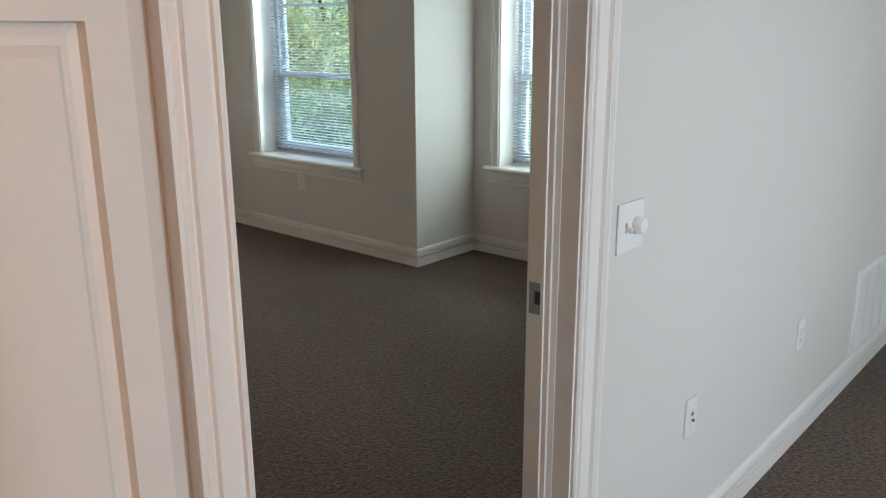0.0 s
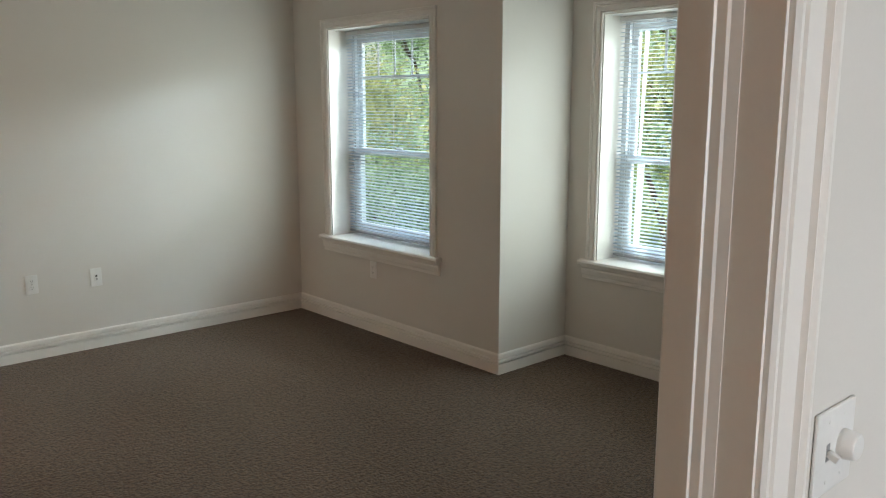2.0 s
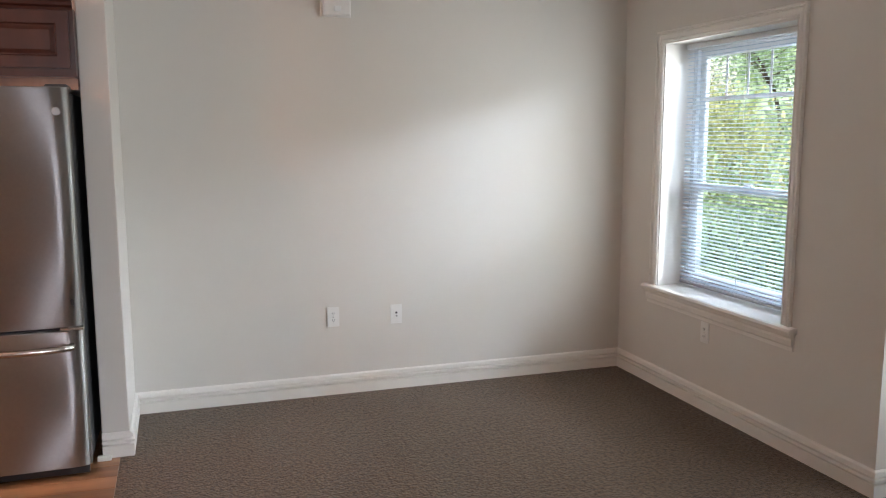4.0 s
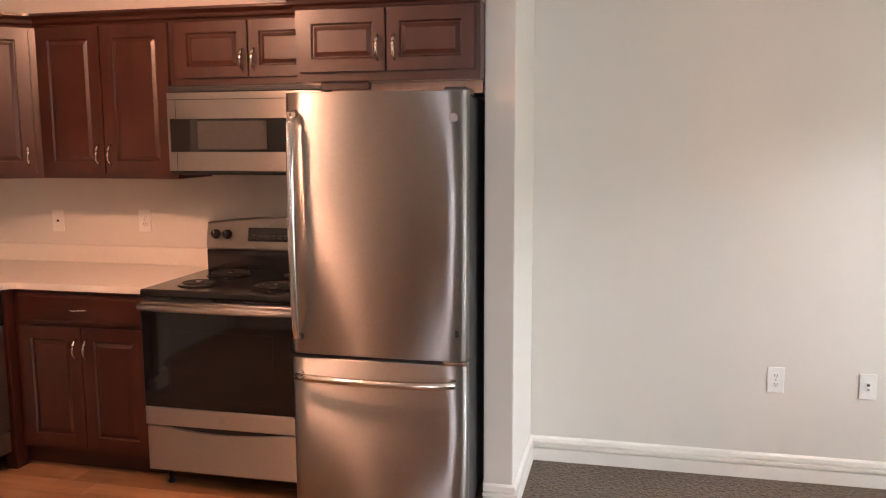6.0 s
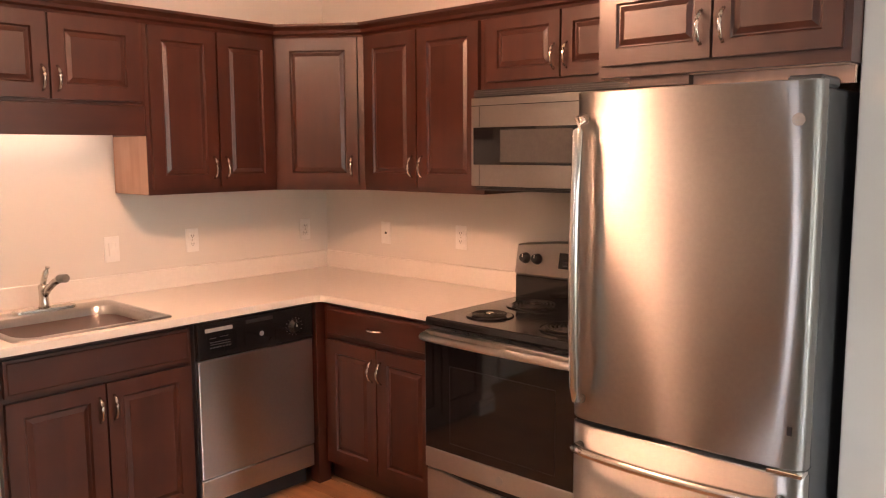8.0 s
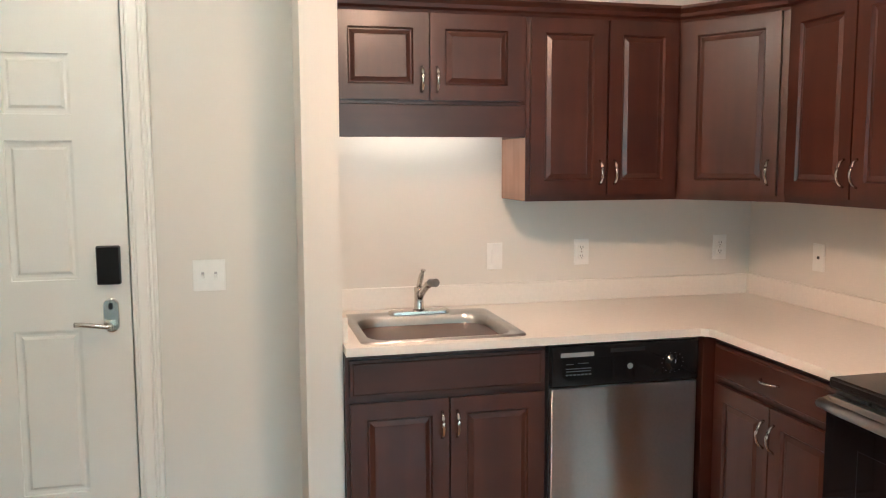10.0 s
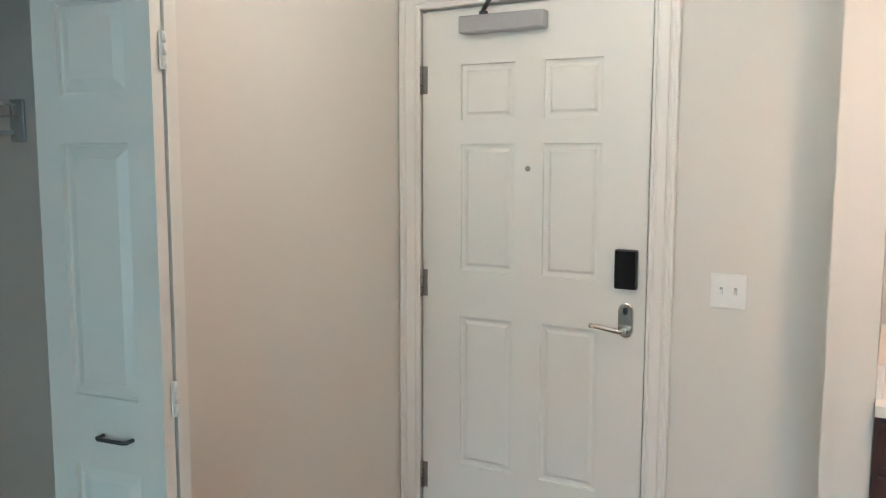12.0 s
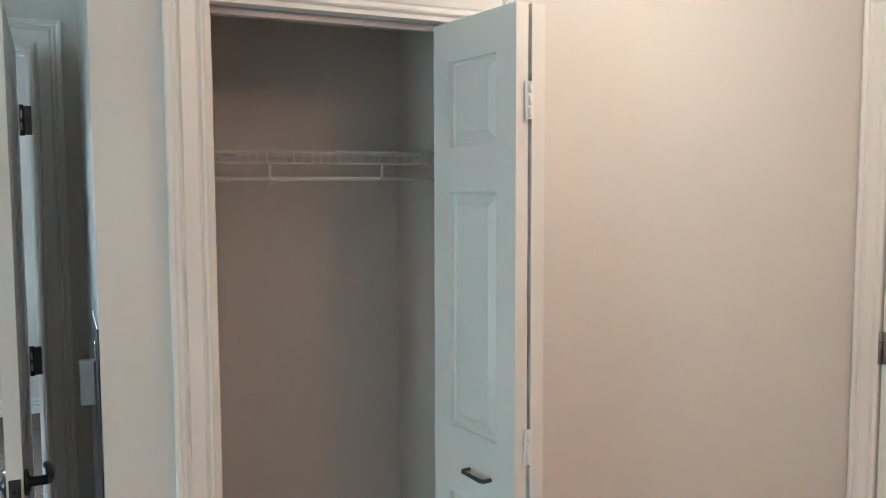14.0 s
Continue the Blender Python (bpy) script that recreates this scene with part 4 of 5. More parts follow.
# base cabinets
b0 = thing("base_cabinet", "cherry sink base cabinet with two doors", "cabinet", pose(0.385, 1.650, 0, 0, 0, 90), "base cabinets")
carcase(b0, 0.735, 0.668, 0.10, 0.872)
part("toe_kick", one(0, 0.735, 0.07, 0.09, 0.0, 0.099), CHERRYX, b0)
cab_drawer(b0, 0.014, 0.722, 0.722, 0.855, False)
cab_door(b0, 0.014, 0.364, 0.112, 0.700, (0.340, 0.605))
cab_door(b0, 0.372, 0.722, 0.112, 0.700, (0.396, 0.605))
b1 = thing("base_cabinet", "cherry base cabinet with a drawer and two doors", "cabinet", pose(0.425, 3.060, 0), "base cabinets")
carcase(b1, 0.722, 0.618, 0.10, 0.872)
part("toe_kick", one(-0.03, 0.722, 0.06, 0.08, 0.0, 0.099), CHERRYX, b1)
cab_drawer(b1, 0.035, 0.700, 0.722, 0.855)
cab_door(b1, 0.035, 0.362, 0.120, 0.700, (0.338, 0.600))
cab_door(b1, 0.370, 0.700, 0.120, 0.700, (0.394, 0.600))
part("corner_filler", one(-0.066, -0.001, -0.052, 0.02, 0.0, 0.872, bev=0.002), CHERRY, b1)

# countertop with splashes
ct = bmesh.new()
EDGE = [(-0.283, 1.650), (0.432, 1.650), (0.432, 2.99), (0.450, 3.015), (0.474, 3.024), (1.152, 3.024), (1.152, 3.678), (-0.283, 3.678)]
lo, hi = [ct.verts.new((x, y, 0.876)) for x, y in EDGE], [ct.verts.new((x, y, 0.906)) for x, y in EDGE]
for k in range(8):
    ct.faces.new((lo[k], lo[(k + 1) % 8], hi[(k + 1) % 8], hi[k]))
for q in (((-0.283, 1.65), (0.432, 1.65), (0.432, 1.735), (-0.283, 1.735)), ((-0.283, 1.735), (-0.15, 1.735), (-0.15, 2.30), (-0.283, 2.30)),
          ((0.34, 1.735), (0.432, 1.735), (0.432, 2.30), (0.34, 2.30)), ((-0.283, 2.30), (0.432, 2.30), (0.432, 2.99), (-0.283, 2.99)),
          ((-0.283, 2.99), (0.432, 2.99), (0.45, 3.015), (-0.283, 3.015)), ((-0.283, 3.015), (0.45, 3.015), (0.474, 3.024), (-0.283, 3.024)),
          ((-0.283, 3.024), (1.152, 3.024), (1.152, 3.678), (-0.283, 3.678))):
    for z in (0.876, 0.906):
        ct.faces.new([ct.verts.new((x, y, z)) for x, y in q])
counter = tagged(new("countertop", mesh_of("countertop", ct, COUNTER)), "white laminate L-shaped kitchen countertop", "countertop")
bs = bmesh.new()
box(bs, -0.284, -0.266, 1.649, 3.660, 0.9065, 1.000, bev=0.002)
box(bs, -0.284, 1.152, 3.661, 3.6795, 0.9065, 1.000, bev=0.002)
part("backsplash", bs, COUNTER, counter, "low white backsplash strip")
part("side_splash", one(-0.265, 0.356, 1.6485, 1.666, 0.9065, 1.000, bev=0.002), COUNTER, counter, "low white side splash")

# sink and faucet
sk = thing("kitchen_sink", "stainless steel drop-in single bowl sink", "sink", pose(0, 0, 0))


def round_rect(x0, x1, y0, y1, r, n=8):
    pts = []
    for cx, cy, a0 in ((x1 - r, y1 - r, 0), (x0 + r, y1 - r, 90), (x0 + r, y0 + r, 180), (x1 - r, y0 + r, 270)):
        for k in range(n + 1):
            a = radians(a0 + 90 * k / n)
            pts.append((cx + r * math.cos(a), cy + r * math.sin(a)))
    return pts


sb = bmesh.new()
rings = []
for x0, x1, y0, y1, r, z in ((-0.172, 0.392, 1.708, 2.318, 0.03, 0.9065), (-0.170, 0.390, 1.710, 2.316, 0.03, 0.912), (-0.155, 0.375, 1.725, 2.301, 0.028, 0.9125),
                             (-0.084, 0.362, 1.742, 2.284, 0.095, 0.9095), (-0.079, 0.357, 1.747, 2.279, 0.093, 0.903), (-0.070, 0.348, 1.756, 2.270, 0.09, 0.860), (-0.060, 0.338, 1.768, 2.258, 0.09, 0.765), (-0.045, 0.322, 1.784, 2.242, 0.08, 0.742), (-0.015, 0.292, 1.815, 2.212, 0.07, 0.735)):
    rings.append([sb.verts.new((x, y, z)) for x, y in round_rect(x0, x1, y0, y1, r)])
for a, b in zip(rings, rings[1:]):
    for k in range(len(a)):
        f = sb.faces.new((a[k], a[(k + 1) % len(a)], b[(k + 1) % len(a)], b[k]))
        f.smooth = True
sb.faces.new(rings[-1])
part("bowl", sb, SATIN, sk)
part("drain", lathe(bmesh.new(), [(0.042, 0.7352), (0.042, 0.738), (0.03, 0.7375)], (0.137, 2.013, 0), 18), CHROME, sk)
fa = thing("faucet", "brushed nickel single-lever kitchen faucet", "faucet", pose(-0.118, 2.020, 0.9125))
dk = bmesh.new()
for z, g in ((0.0, 0.0), (0.010, 0.002), (0.014, 0.010)):
    rings = [dk.verts.new((x, y, z)) for x, y in round_rect(-0.028 + g, 0.028 - g, -0.130 + g, 0.130 - g, 0.027 - g)]
    if z:
        for k in range(len(rings)):
            dk.faces.new((last[k], last[(k + 1) % len(rings)], rings[(k + 1) % len(rings)], rings[k]))
    last = rings
dk.faces.new(last)
part("deck_plate", dk, CHROME, fa)
part("stem", lathe(bmesh.new(), [(0.024, 0.014), (0.021, 0.022), (0.019, 0.05), (0.019, 0.085), (0.021, 0.095), (0.019, 0.108), (0.006, 0.112)], (0, 0, 0), 18), CHROME, fa)
spout = part("spout", rod(bmesh.new(), [(0.002, 0.0, 0.060), (0.030, 0.010, 0.095), (0.065, 0.022, 0.124), (0.095, 0.032, 0.138)], 0.0145, 12), CHROME, fa)
part("nozzle", rod(bmesh.new(), [(0.088, 0.030, 0.137), (0.092, 0.031, 0.139), (0.122, 0.042, 0.142), (0.125, 0.043, 0.142)], 0.0175, 14), HINGE, spout, "darker spray nozzle")
part("lever", rod(bmesh.new(), [(0.0, 0.0, 0.104), (0.003, 0.003, 0.125), (0.010, 0.010, 0.160), (0.016, 0.016, 0.182)], 0.0155, 10, True, 0.7), CHROME, fa)

# dishwasher; local x runs along +y
dw = thing("dishwasher", "stainless steel dishwasher with black control panel", "dishwasher", pose(0.398, 2.388, 0, 0, 0, 90))
part("body", one(0.006, 0.600, 0.002, 0.60, 0.10, 0.872), FRSIDE, dw)
part("door_panel", one(0.008, 0.598, -0.024, 0.0, 0.205, 0.708, bev=0.004, seg=2), STEELD, dw, "brushed stainless door panel")
part("kick_panel", one(0.008, 0.598, -0.020, 0.0, 0.098, 0.198, bev=0.003), STEELD, dw, "stainless lower panel")
part("kick_strip", one(0.006, 0.600, 0.05, 0.07, 0.0, 0.097), BLACKP, dw)
cp = part("control_panel", one(0.006, 0.600, -0.030, 0.0, 0.712, 0.868, bev=0.006, seg=2), BLACK, dw, "glossy black control panel")
part("recess_handle", one(0.235, 0.375, -0.0325, -0.0305, 0.835, 0.850, bev=0.001), BLACKP, cp)
part("sticker", one(0.040, 0.170, -0.0318, -0.0303, 0.826, 0.842), GREY, cp, "pale label strip")
part("insert", one(0.045, 0.555, -0.0315, -0.0303, 0.738, 0.822, bev=0.0006), BGLASS, cp, "glossy black control insert")
for k in range(7):
    part("button_row", one(0.060 + 0.015 * k, 0.070 + 0.015 * k, -0.0328, -0.0316, 0.757, 0.762), HINGE, cp)
for x, w, z in ((0.060, 0.030, 0.798), (0.108, 0.040, 0.800), (0.060, 0.100, 0.781), (0.062, 0.096, 0.771)):
    part("lettering", one(x, x + w, -0.0322, -0.0316, z, z + 0.0025), HINGE, cp)
part("logo_disc", lathe(bmesh.new(), [(0.011, -0.0316), (0.011, -0.0332)], (0.315, 0, 0.780), 18, "y"), GREY, cp, "round silver badge")
kn = part("dial", lathe(bmesh.new(), [(0.034, -0.0316), (0.033, -0.036), (0.024, -0.038), (0.022, -0.050), (0.018, -0.052)], (0.490, 0, 0.782), 24, "y"), BLACK, cp, "black cycle dial")
part("dial_mark", one(0.489, 0.491, -0.0532, -0.0521, 0.784, 0.797), PLATE, kn)
for k in range(14):
    a = 2 * math.pi * k / 14
    part("tick", one(0.490 + 0.044 * math.cos(a) - 0.0022, 0.490 + 0.044 * math.cos(a) + 0.0022, -0.0324, -0.0316, 0.782 + 0.038 * math.sin(a) - 0.0009, 0.782 + 0.038 * math.sin(a) + 0.0009), HINGE, cp)

# electric range
rg = thing("electric_range", "stainless and black electric coil range", "range", pose(1.160, 2.985, 0))
part("body", one(0.0, 0.760, 0.003, 0.655, 0.075, 0.895), FRSIDE, rg, "dark enamel range body")
for x in (0.06, 0.70):
    for y in (0.06, 0.60):
        part("foot", lathe(bmesh.new(), [(0.018, 0.0), (0.018, 0.012), (0.010, 0.014), (0.010, 0.0748)], (x, y, 0), 10), BLACKP, rg)
part("drawer_recess", one(0.006, 0.754, -0.006, 0.001, 0.262, 0.304), BLACKP, rg, "dark finger recess above the drawer")
dbm = bmesh.new()
cols = []
for k in range(17):
    a = k / 16
    x, top = 0.003 + 0.754 * a, 0.293 - 0.021 * math.sin(math.pi * min(1.0, max(0.0, (a - 0.12) / 0.76))) ** 0.8
    cols.append([dbm.verts.new(v) for v in ((x, 0.0, 0.088), (x, -0.015, 0.088), (x, -0.018, 0.092), (x, -0.018, top - 0.004), (x, -0.014, top), (x, 0.0, top))])
for a, b in zip(cols, cols[1:]):
    for k in range(6):
        dbm.faces.new((a[k], a[(k + 1) % 6], b[(k + 1) % 6], b[k]))
dbm.faces.new(cols[0]), dbm.faces.new(cols[-1])
dr = part("drawer", dbm, STEELM, rg, "stainless storage drawer with a dipped top edge")
od = part("oven_door", one(0.003, 0.757, -0.030, 0.0, 0.385, 0.820, bev=0.004, seg=2), BGLASS, rg, "black glass oven door")
part("door_band", one(0.003, 0.757, -0.031, 0.0, 0.303, 0.384, bev=0.003), STEELM, od, "stainless band below the glass")
part("badge", lathe(bmesh.new(), [(0.017, -0.031), (0.017, -0.033)], (0.38, 0, 0.340), 20, "y"), GREY, od, "round grey badge")
part("window_border", sweep(bmesh.new(), [(0.135, -0.0302, 0.425), (0.625, -0.0302, 0.425), (0.625, -0.0302, 0.735), (0.135, -0.0302, 0.735)], (0, -1, 0), [(0, 0), (0, 0.0006), (0.0012, 0.0006), (0.0012, 0)], True), BLACKP, od)
part("door_top", one(0.003, 0.757, -0.032, 0.0, 0.821, 0.860, bev=0.003), STEELM, od, "stainless upper rail")
part("handle", rod(bmesh.new(), [(0.012, -0.032, 0.842), (0.02, -0.062, 0.842), (0.10, -0.070, 0.842), (0.38, -0.076, 0.842), (0.66, -0.070, 0.842), (0.74, -0.062, 0.842), (0.748, -0.032, 0.842)], 0.0155, 12), STEELM, od, "stainless bar handle")
for k in range(9):
    part("vent_slot", one(0.10 + 0.065 * k, 0.145 + 0.065 * k, -0.012, -0.0005, 0.866, 0.872), BLACKP, rg)
ck = part("cooktop", one(-0.002, 0.762, -0.022, 0.640, 0.878, 0.912, bev=0.008, seg=3), BLACK, rg, "glossy black cooktop")


def burner(x, y, r):
    pan = part("drip_pan", lathe(bmesh.new(), [(r + 0.020, 0.9122), (r + 0.019, 0.9165), (r + 0.012, 0.9168), (r * 0.9, 0.9135), (0.03, 0.9128)], (x, y, 0), 28), BLACK, ck, "black drip pan")
    pts = []
    turns = 5 if r > 0.085 else 4
    for k in range(turns * 20 + 1):
        a = 2 * math.pi * k / 20
        rr = 0.022 + (r - 0.022) * k / (turns * 20)
        pts.append((x + rr * math.cos(a), y + rr * math.sin(a), 0.9215))
    part("coil", rod(bmesh.new(), pts, 0.0042, 6, True, 0.8), COIL, pan, "dark spiral heating coil")
    part("coil_cap", lathe(bmesh.new(), [(0.017, 0.918), (0.017, 0.926), (0.014, 0.927)], (x, y, 0), 16), CHROME, pan, "round bright centre cap")


for x, y, r in ((0.190, 0.150, 0.075), (0.205, 0.430, 0.098), (0.570, 0.150, 0.098), (0.560, 0.430, 0.075)):
    burner(x, y, r)
bg = part("backguard", bmesh.new(), FRSIDE, rg)
bp2 = bmesh.new()
secs = []
for k in range(13):
    x = 0.004 + 0.752 * k / 12
    crest = 1.148 + 0.028 * math.sin(math.pi * k / 12)
    secs.append([bp2.verts.new(v) for v in ((x, 0.575, 0.913), (x, 0.575, 1.010), (x, 0.560, 1.022), (x, 0.583, crest - 0.006), (x, 0.592, crest), (x, 0.650, crest), (x, 0.650, 0.913))])
for a, b in zip(secs, secs[1:]):
    for j in range(7):
        bp2.faces.new((a[j], a[(j + 1) % 7], b[(j + 1) % 7], b[j]))
bp2.faces.new(secs[0]), bp2.faces.new(secs[-1])
bg.data = mesh_of("backguard", bp2, STEELM)
tagged(bg, "stainless curved backguard")
part("backguard_base", one(0.003, 0.757, 0.566, 0.5745, 0.9125, 1.012, bev=0.002), BLACK, rg, "black lower backguard")
tilt = math.degrees(math.atan2(0.023, 0.125))
for x in (0.055, 0.118, 0.640, 0.703):
    kb = part("knob", moved(lathe(bmesh.new(), [(0.025, 0.001), (0.024, -0.008), (0.019, -0.012), (0.018, -0.026), (0.014, -0.028)], (0, 0, 0), 20, "y"), pose(x, 0.571, 1.090, -tilt, 0, 0)), BLACKP, rg, "black control knob")
    part("pointer", moved(one(-0.0015, 0.0015, -0.0292, -0.0278, 0.002, 0.015), pose(x, 0.571, 1.090, -tilt, 0, 0)), PLATE, kb)
disp = part("display", moved(one(-0.150, 0.150, -0.004, 0.004, -0.034, 0.034, bev=0.002), pose(0.380, 0.572, 1.092, -tilt, 0, 0)), BGLASS, rg, "black clock display panel")
for k in range(8):
    for r in range(2):
        part("key", moved(one(-0.125 + 0.034 * k, -0.104 + 0.034 * k, -0.0052, -0.0042, -0.022 + 0.014 * r, -0.015 + 0.014 * r), pose(0.380, 0.572, 1.092, -tilt, 0, 0)), FRSIDE, disp)

# over-the-range microwave
mw = thing("microwave", "stainless over-the-range microwave with black window", "microwave", pose(1.162, 3.262, 0))
part("body", one(0.0, 0.760, 0.010, 0.415, 1.412, 1.808), FRSIDE, mw, "black microwave case")
part("vent_grille", one(0.002, 0.758, -0.006, 0.009, 1.776, 1.806, bev=0.003), BLACKP, mw, "black top vent grille")
for k in range(3):
    part("vent_line", one(0.010, 0.750, -0.0085, -0.0062, 1.781 + 0.008 * k, 1.784 + 0.008 * k), FRSIDE, mw)
md = part("door", one(0.002, 0.758, -0.022, 0.009, 1.418, 1.774, bev=0.004, seg=2), STEELM, mw, "stainless microwave door")
part("top_line", one(0.004, 0.756, -0.0232, -0.0222, 1.740, 1.743), BLACKP, md)
part("window_band", one(0.016, 0.758, -0.0245, -0.0222, 1.505, 1.655, bev=0.001), BGLASS, md, "black glass window band")
part("window_screen", one(0.155, 0.495, -0.0256, -0.0247, 1.516, 1.644), SCREEN, md, "grey mesh window")
part("corner_line", one(0.045, 0.047, -0.0232, -0.0222, 1.420, 1.504), BLACKP, md)
part("corner_line", one(0.045, 0.047, -0.0232, -0.0222, 1.656, 1.739), BLACKP, md)
part("badge", one(0.68, 0.74, -0.0260, -0.0222, 1.690, 1.715, bev=0.001), BLACKP, md)
part("handle_bow", rod(bmesh.new(), [(0.66, -0.022, 1.45), (0.665, -0.045, 1.47), (0.70, -0.05, 1.478), (0.75, -0.05, 1.480)], 0.004, 8), BLACKP, md)
part("bottom_plate", one(0.01, 0.75, 0.0, 0.40, 1.400, 1.4115), BLACKP, mw)

# refrigerator with bottom freezer
fr = thing("refrigerator", "brushed stainless bottom-freezer refrigerator", "refrigerator", pose(1.912, 2.908, 0))
part("cabinet", one(0.006, 0.728, 0.012, 0.715, 0.05, 1.722, bev=0.006), FRSIDE, fr, "dark grey refrigerator case")


def bowed(x0, x1, z0, z1, depth=0.062, bow=0.008, r=0.010, roll=0.075):
    """A door skin that bows outwards and rounds off at its upright edges."""
    bm = bmesh.new()
    n, cols = 48, []
    for k in range(n + 1):
        a = k / n
        x = x0 + (x1 - x0) * a
        e = min(x - x0, x1 - x)
        y = -depth - bow * (1 - (2 * a - 1) ** 2)
        if e < roll:
            y += 0.017 * ((roll - e) / roll) ** 2
        if e < r:
            y += r - math.sqrt(max(0.0, r * r - (r - e) ** 2))
        cols.append([bm.verts.new(v) for v in ((x, 0, z0), (x, y + 0.004, z0), (x, y, z0 + 0.004), (x, y, z1 - 0.004), (x, y + 0.004, z1), (x, 0, z1))])
    for a, b in zip(cols, cols[1:]):
        for j in range(6):
            f = bm.faces.new((a[j], a[(j + 1) % 6], b[(j + 1) % 6], b[j]))
            f.smooth = j == 2
    bm.faces.new(cols[0]), bm.faces.new(cols[-1])
    return bm


fd = part("upper_door", bowed(0.002, 0.732, 0.700, 1.740), STEELX, fr, "brushed stainless bowed door")
fz = part("freezer_drawer", bowed(0.002, 0.732, 0.055, 0.685), STEELX, fr, "brushed stainless freezer drawer")
part("gasket", one(0.010, 0.734, -0.030, 0.011, 0.685, 0.700), BLACKP, fr)
part("hinge_clip", one(0.640, 0.735, -0.072, -0.02, 0.6862, 0.6990, bev=0.002), CHROME, fr, "chrome centre hinge")
part("hinge_cover", one(0.640, 0.730, -0.04, 0.10, 1.7225, 1.752, bev=0.006), FRSIDE, fr)
part("door_handle", rod(bmesh.new(), [(0.056, -0.078, 0.775), (0.053, -0.112, 0.782), (0.053, -0.118, 0.82), (0.053, -0.128, 1.00), (0.053, -0.132, 1.215), (0.053, -0.128, 1.43), (0.053, -0.118, 1.62), (0.053, -0.112, 1.652), (0.056, -0.078, 1.658)], 0.0155, 14), CHROME, fd, "vertical stainless bar handle")
part("drawer_handle", rod(bmesh.new(), [(0.052, -0.074, 0.618), (0.050, -0.106, 0.618), (0.10, -0.124, 0.617), (0.25, -0.137, 0.616), (0.37, -0.140, 0.616), (0.50, -0.137, 0.616), (0.63, -0.124, 0.617), (0.686, -0.106, 0.618), (0.684, -0.074, 0.618)], 0.0155, 14), CHROME, fz, "level stainless bar handle")
part("badge", lathe(bmesh.new(), [(0.017, -0.070), (0.017, -0.0735)], (0.684, 0, 1.637), 20, "y"), HINGE, fd, "round grey badge")
part("seal_clip", one(0.690, 0.704, -0.071, -0.066, 0.800, 0.826, bev=0.002), BLACKP, fd)
part("toe_grille", one(0.02, 0.72, -0.030, 0.0, 0.012, 0.050, bev=0.003), BLACKP, fr)
for x in (0.06, 0.68):
    part("roller", lathe(bmesh.new(), [(0.012, 0.0), (0.012, 0.049)], (x, 0.05, 0), 10), BLACKP, fr)
    part("roller", lathe(bmesh.new(), [(0.012, 0.0), (0.012, 0.049)], (x, 0.65, 0), 10), BLACKP, fr)

for ob in list(bpy.data.objects):
    if ob.type == "MESH" and ob.name.split(".")[0] in ("upper_door", "freezer_drawer", "door_panel", "kick_panel", "door_band", "door_top", "drawer", "backguard") and (STEELX.name in ob.data.materials or STEELM.name in ob.data.materials or STEELD.name in ob.data.materials):
        kids = list(ob.children)
        far_origin(ob)
        for k in kids:
            k.location = k.location - ob.location
for ob in mw.children:
    if STEELM.name in ob.data.materials:
        for k in list(ob.children):
            k.location = k.location - Vector((0.38, 4.0, 0))
        far_origin(ob)

# ---- outdoors ----
structure("ground", one(-200, 200, -200, 200, -3.4, -3.1), GRASS, "grassy ground outside the building", "ground")


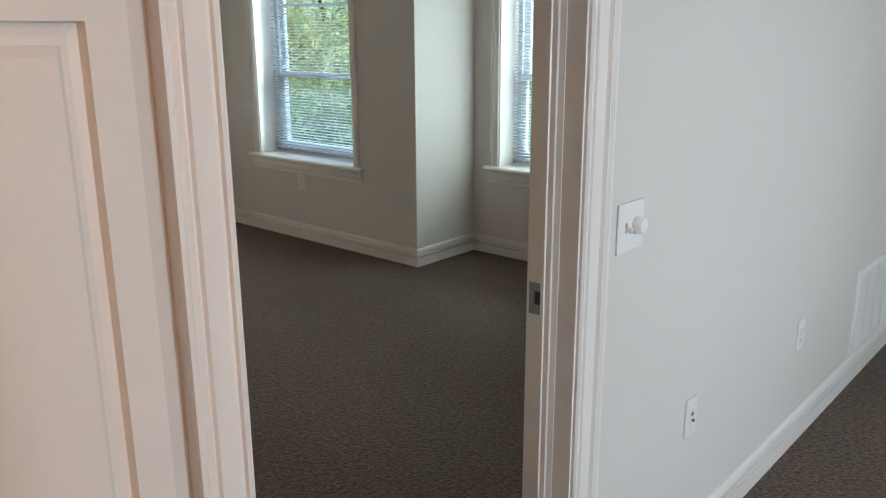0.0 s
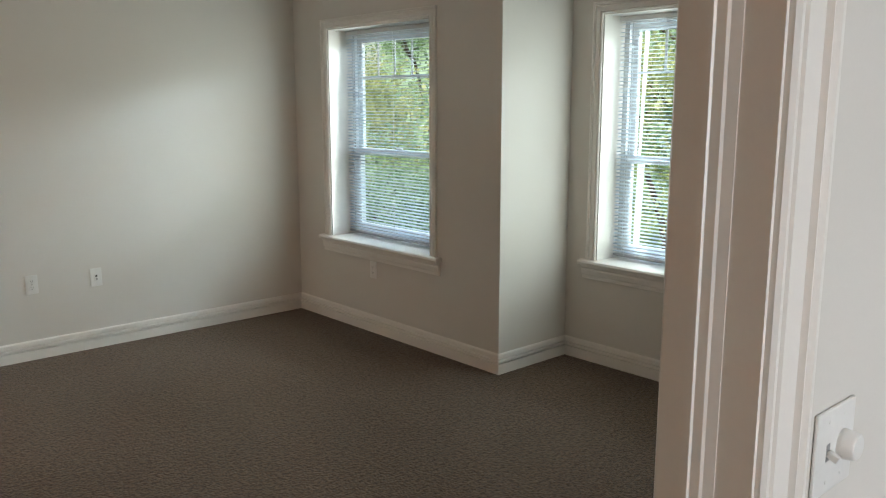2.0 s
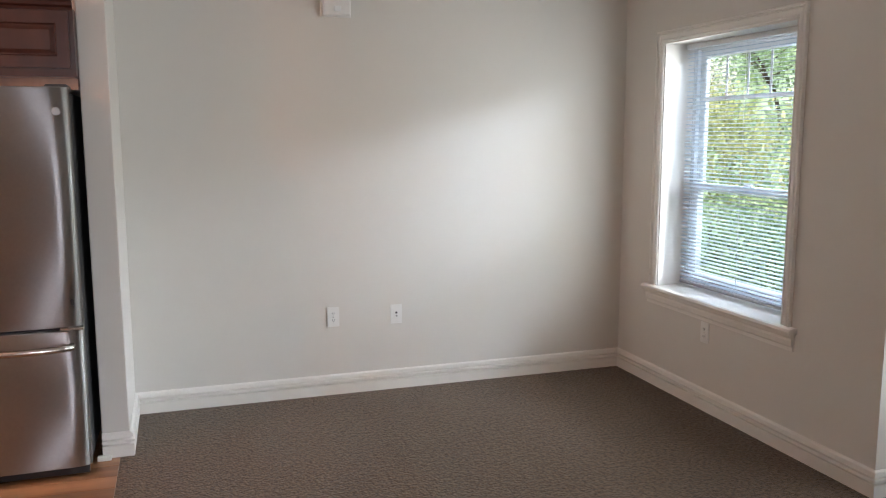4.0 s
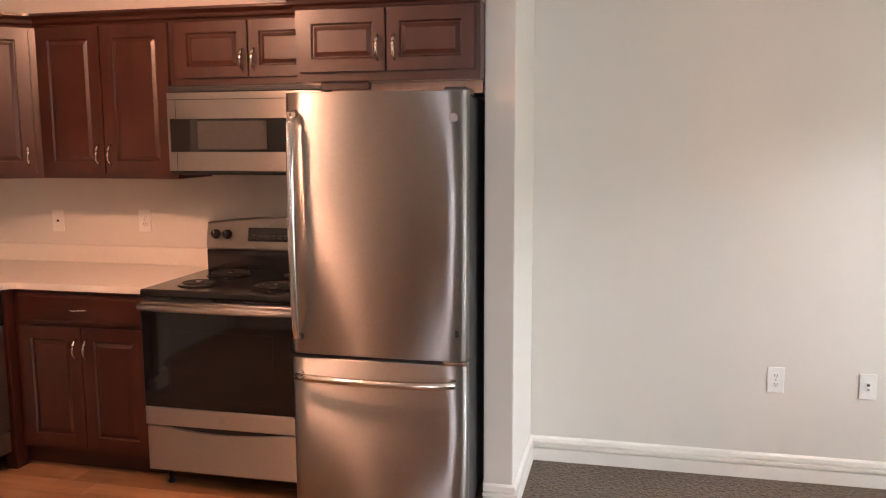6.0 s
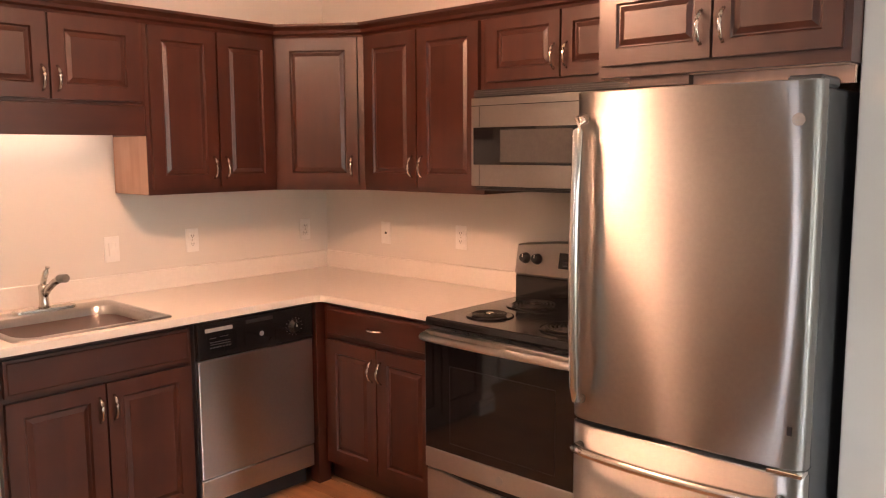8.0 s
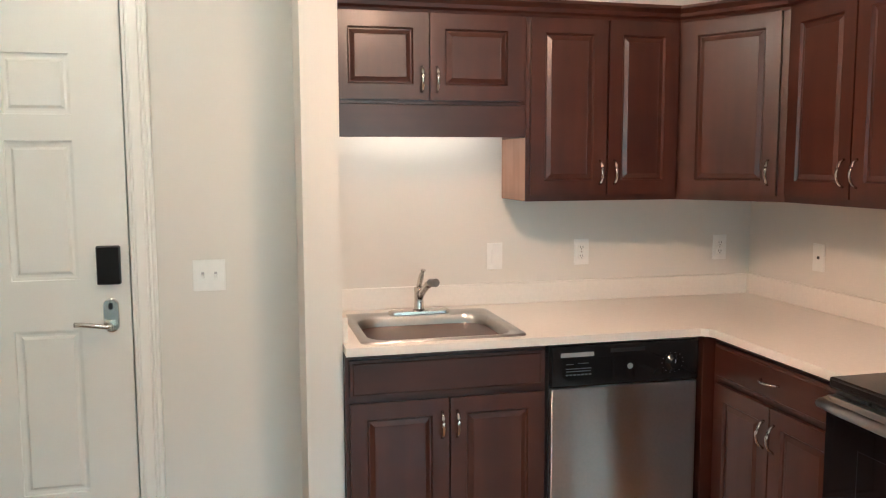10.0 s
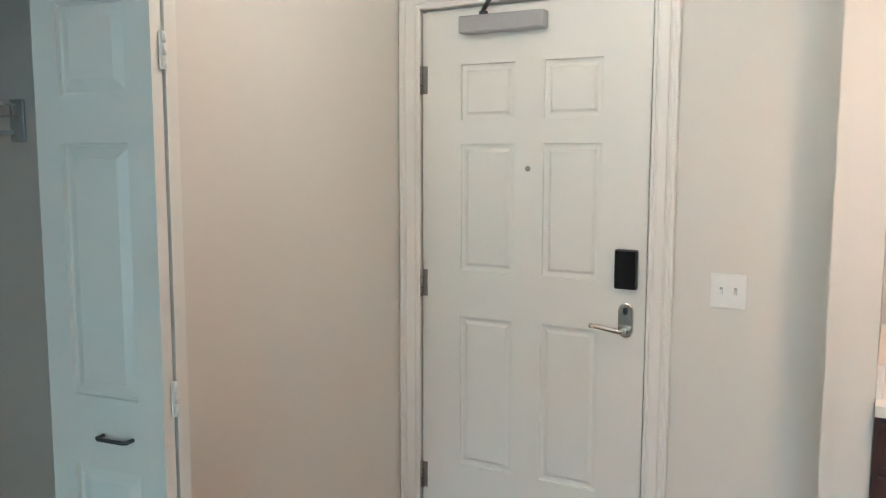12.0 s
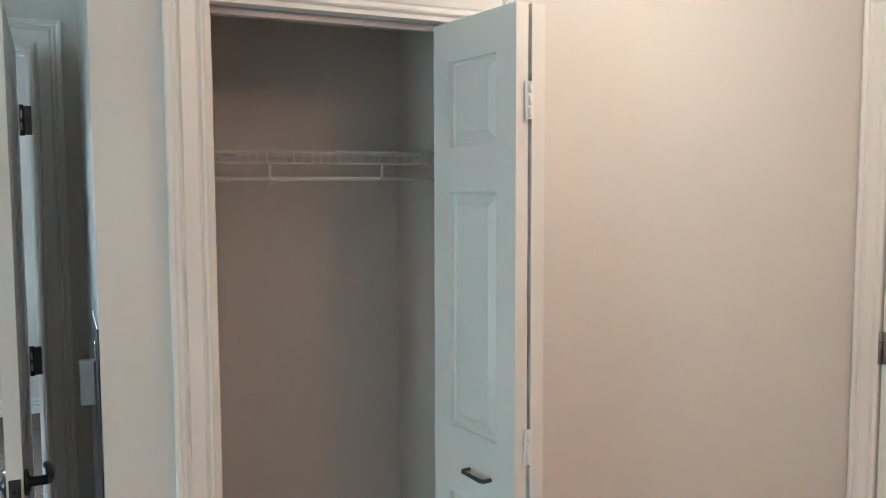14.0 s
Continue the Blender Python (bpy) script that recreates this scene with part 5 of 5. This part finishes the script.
def tree(x, y, h, spread, leaf, seed, n=2600):
    """A tapered trunk with limbs and a ragged crown of small leaves."""
    rng = random.Random(seed)
    tr = thing("tree", "leafy deciduous tree outside the window", "tree", pose(x, y, -3.1), "trees outside")
    bm = bmesh.new()
    tips = []

    def limb(p, d, length, r, depth):
        pts = [p]
        for k in range(4):
            d = (d + Vector((rng.uniform(-0.2, 0.2), rng.uniform(-0.2, 0.2), rng.uniform(-0.05, 0.15)))).normalized()
            pts.append(pts[-1] + d * length / 4)
        for i in range(4):
            a, b, ra, rb = pts[i], pts[i + 1], r * (1 - 0.18 * i), r * (1 - 0.18 * (i + 1))
            u = (b - a).cross(Vector((0.3, 0.9, 0.1))).normalized()
            v = u.cross((b - a).normalized())
            lo = [bm.verts.new(a + ra * (u * math.cos(k * 1.0472) + v * math.sin(k * 1.0472))) for k in range(6)]
            hi = [bm.verts.new(b + rb * (u * math.cos(k * 1.0472) + v * math.sin(k * 1.0472))) for k in range(6)]
            for k in range(6):
                bm.faces.new((lo[k], lo[(k + 1) % 6], hi[(k + 1) % 6], hi[k]))
        if depth:
            for k in range(5 if depth > 1 else 4):
                i = rng.randint(1, 4)
                e = Vector((rng.uniform(-1, 1), rng.uniform(-1, 1), rng.uniform(0.0, 0.7))).normalized()
                limb(pts[i], e, length * rng.uniform(0.45, 0.7), r * 0.42, depth - 1)
        else:
            tips.extend(pts[1:])

    limb(Vector((0, 0, -0.1)), Vector((0, 0, 1)), h * 0.55, 0.02 * h, 2)
    part("trunk", bm, BARK, tr)
    verts, faces = [], []
    for k in range(n):
        c = rng.choice(tips) + Vector((rng.gauss(0, 1), rng.gauss(0, 1), rng.gauss(0, 0.8))) * spread
        s = rng.uniform(0.06, 0.14)
        q = Euler((rng.uniform(-1.2, 1.2), rng.uniform(-1.2, 1.2), rng.uniform(0, 6.28))).to_matrix()
        b = len(verts)
        verts += [tuple(c + q @ Vector(v)) for v in ((-s, 0, 0), (0, -s * 0.5, 0.02), (s, 0, 0), (0, s * 0.5, 0.02))]
        faces.append((b, b + 1, b + 2, b + 3))
    me = bpy.data.meshes.new("crown")
    me.from_pydata(verts, [], faces)
    me.materials.append(leaf)
    cr = new("crown", me)
    cr.parent = tr
    tagged(cr, kind="stuff")


# Added glowing sheet that brightens the gaps between the trees.
structure("backdrop", one(58, 58.2, -90, 70, -6, 40), WOODGLOW, "glowing sheet standing in for far woods beyond the trees", "backdrop")
spots = random.Random(5)
for k in range(24):
    row = k % 3
    tree(17 + 6.0 * row + spots.uniform(-2, 2), -13 + 1.9 * k + spots.uniform(-1, 1), (5.5, 8.5, 12.0)[row] * spots.uniform(0.85, 1.15), 0.75, LEAFY if k % 3 == 1 else LEAF, 100 + k, (7000, 7500, 8000)[row])

# ---- floor planks ----
planks = {}
rngp = random.Random(11)
y = -0.095
row = 0
while y < 3.67:
    x = -0.28 - rngp.uniform(0.0, 0.9)
    while x < 2.75:
        x0, x1 = max(x, -0.28), min(x + 1.22, 2.7495)
        if x1 - x0 > 0.02:
            key = round(x1 - x0, 3)
            if key not in planks:
                planks[key] = mesh_of("plank", one(0.0008, key - 0.0008, 0.0008, 0.1262, -0.0055, 0.0, bev=0.0012), PLANK)
            o = new("plank", planks[key])
            o.parent = floor_kitchen
            o.location = (x0, y, 0.0)
        x += 1.22
    y += 0.127
    row += 1
structure("shoe_block", one(2.650, 2.712, 3.020, 3.052, 0.0, 0.022, bev=0.003), TRIM, "small white shoe block at the wing wall foot", "trim")
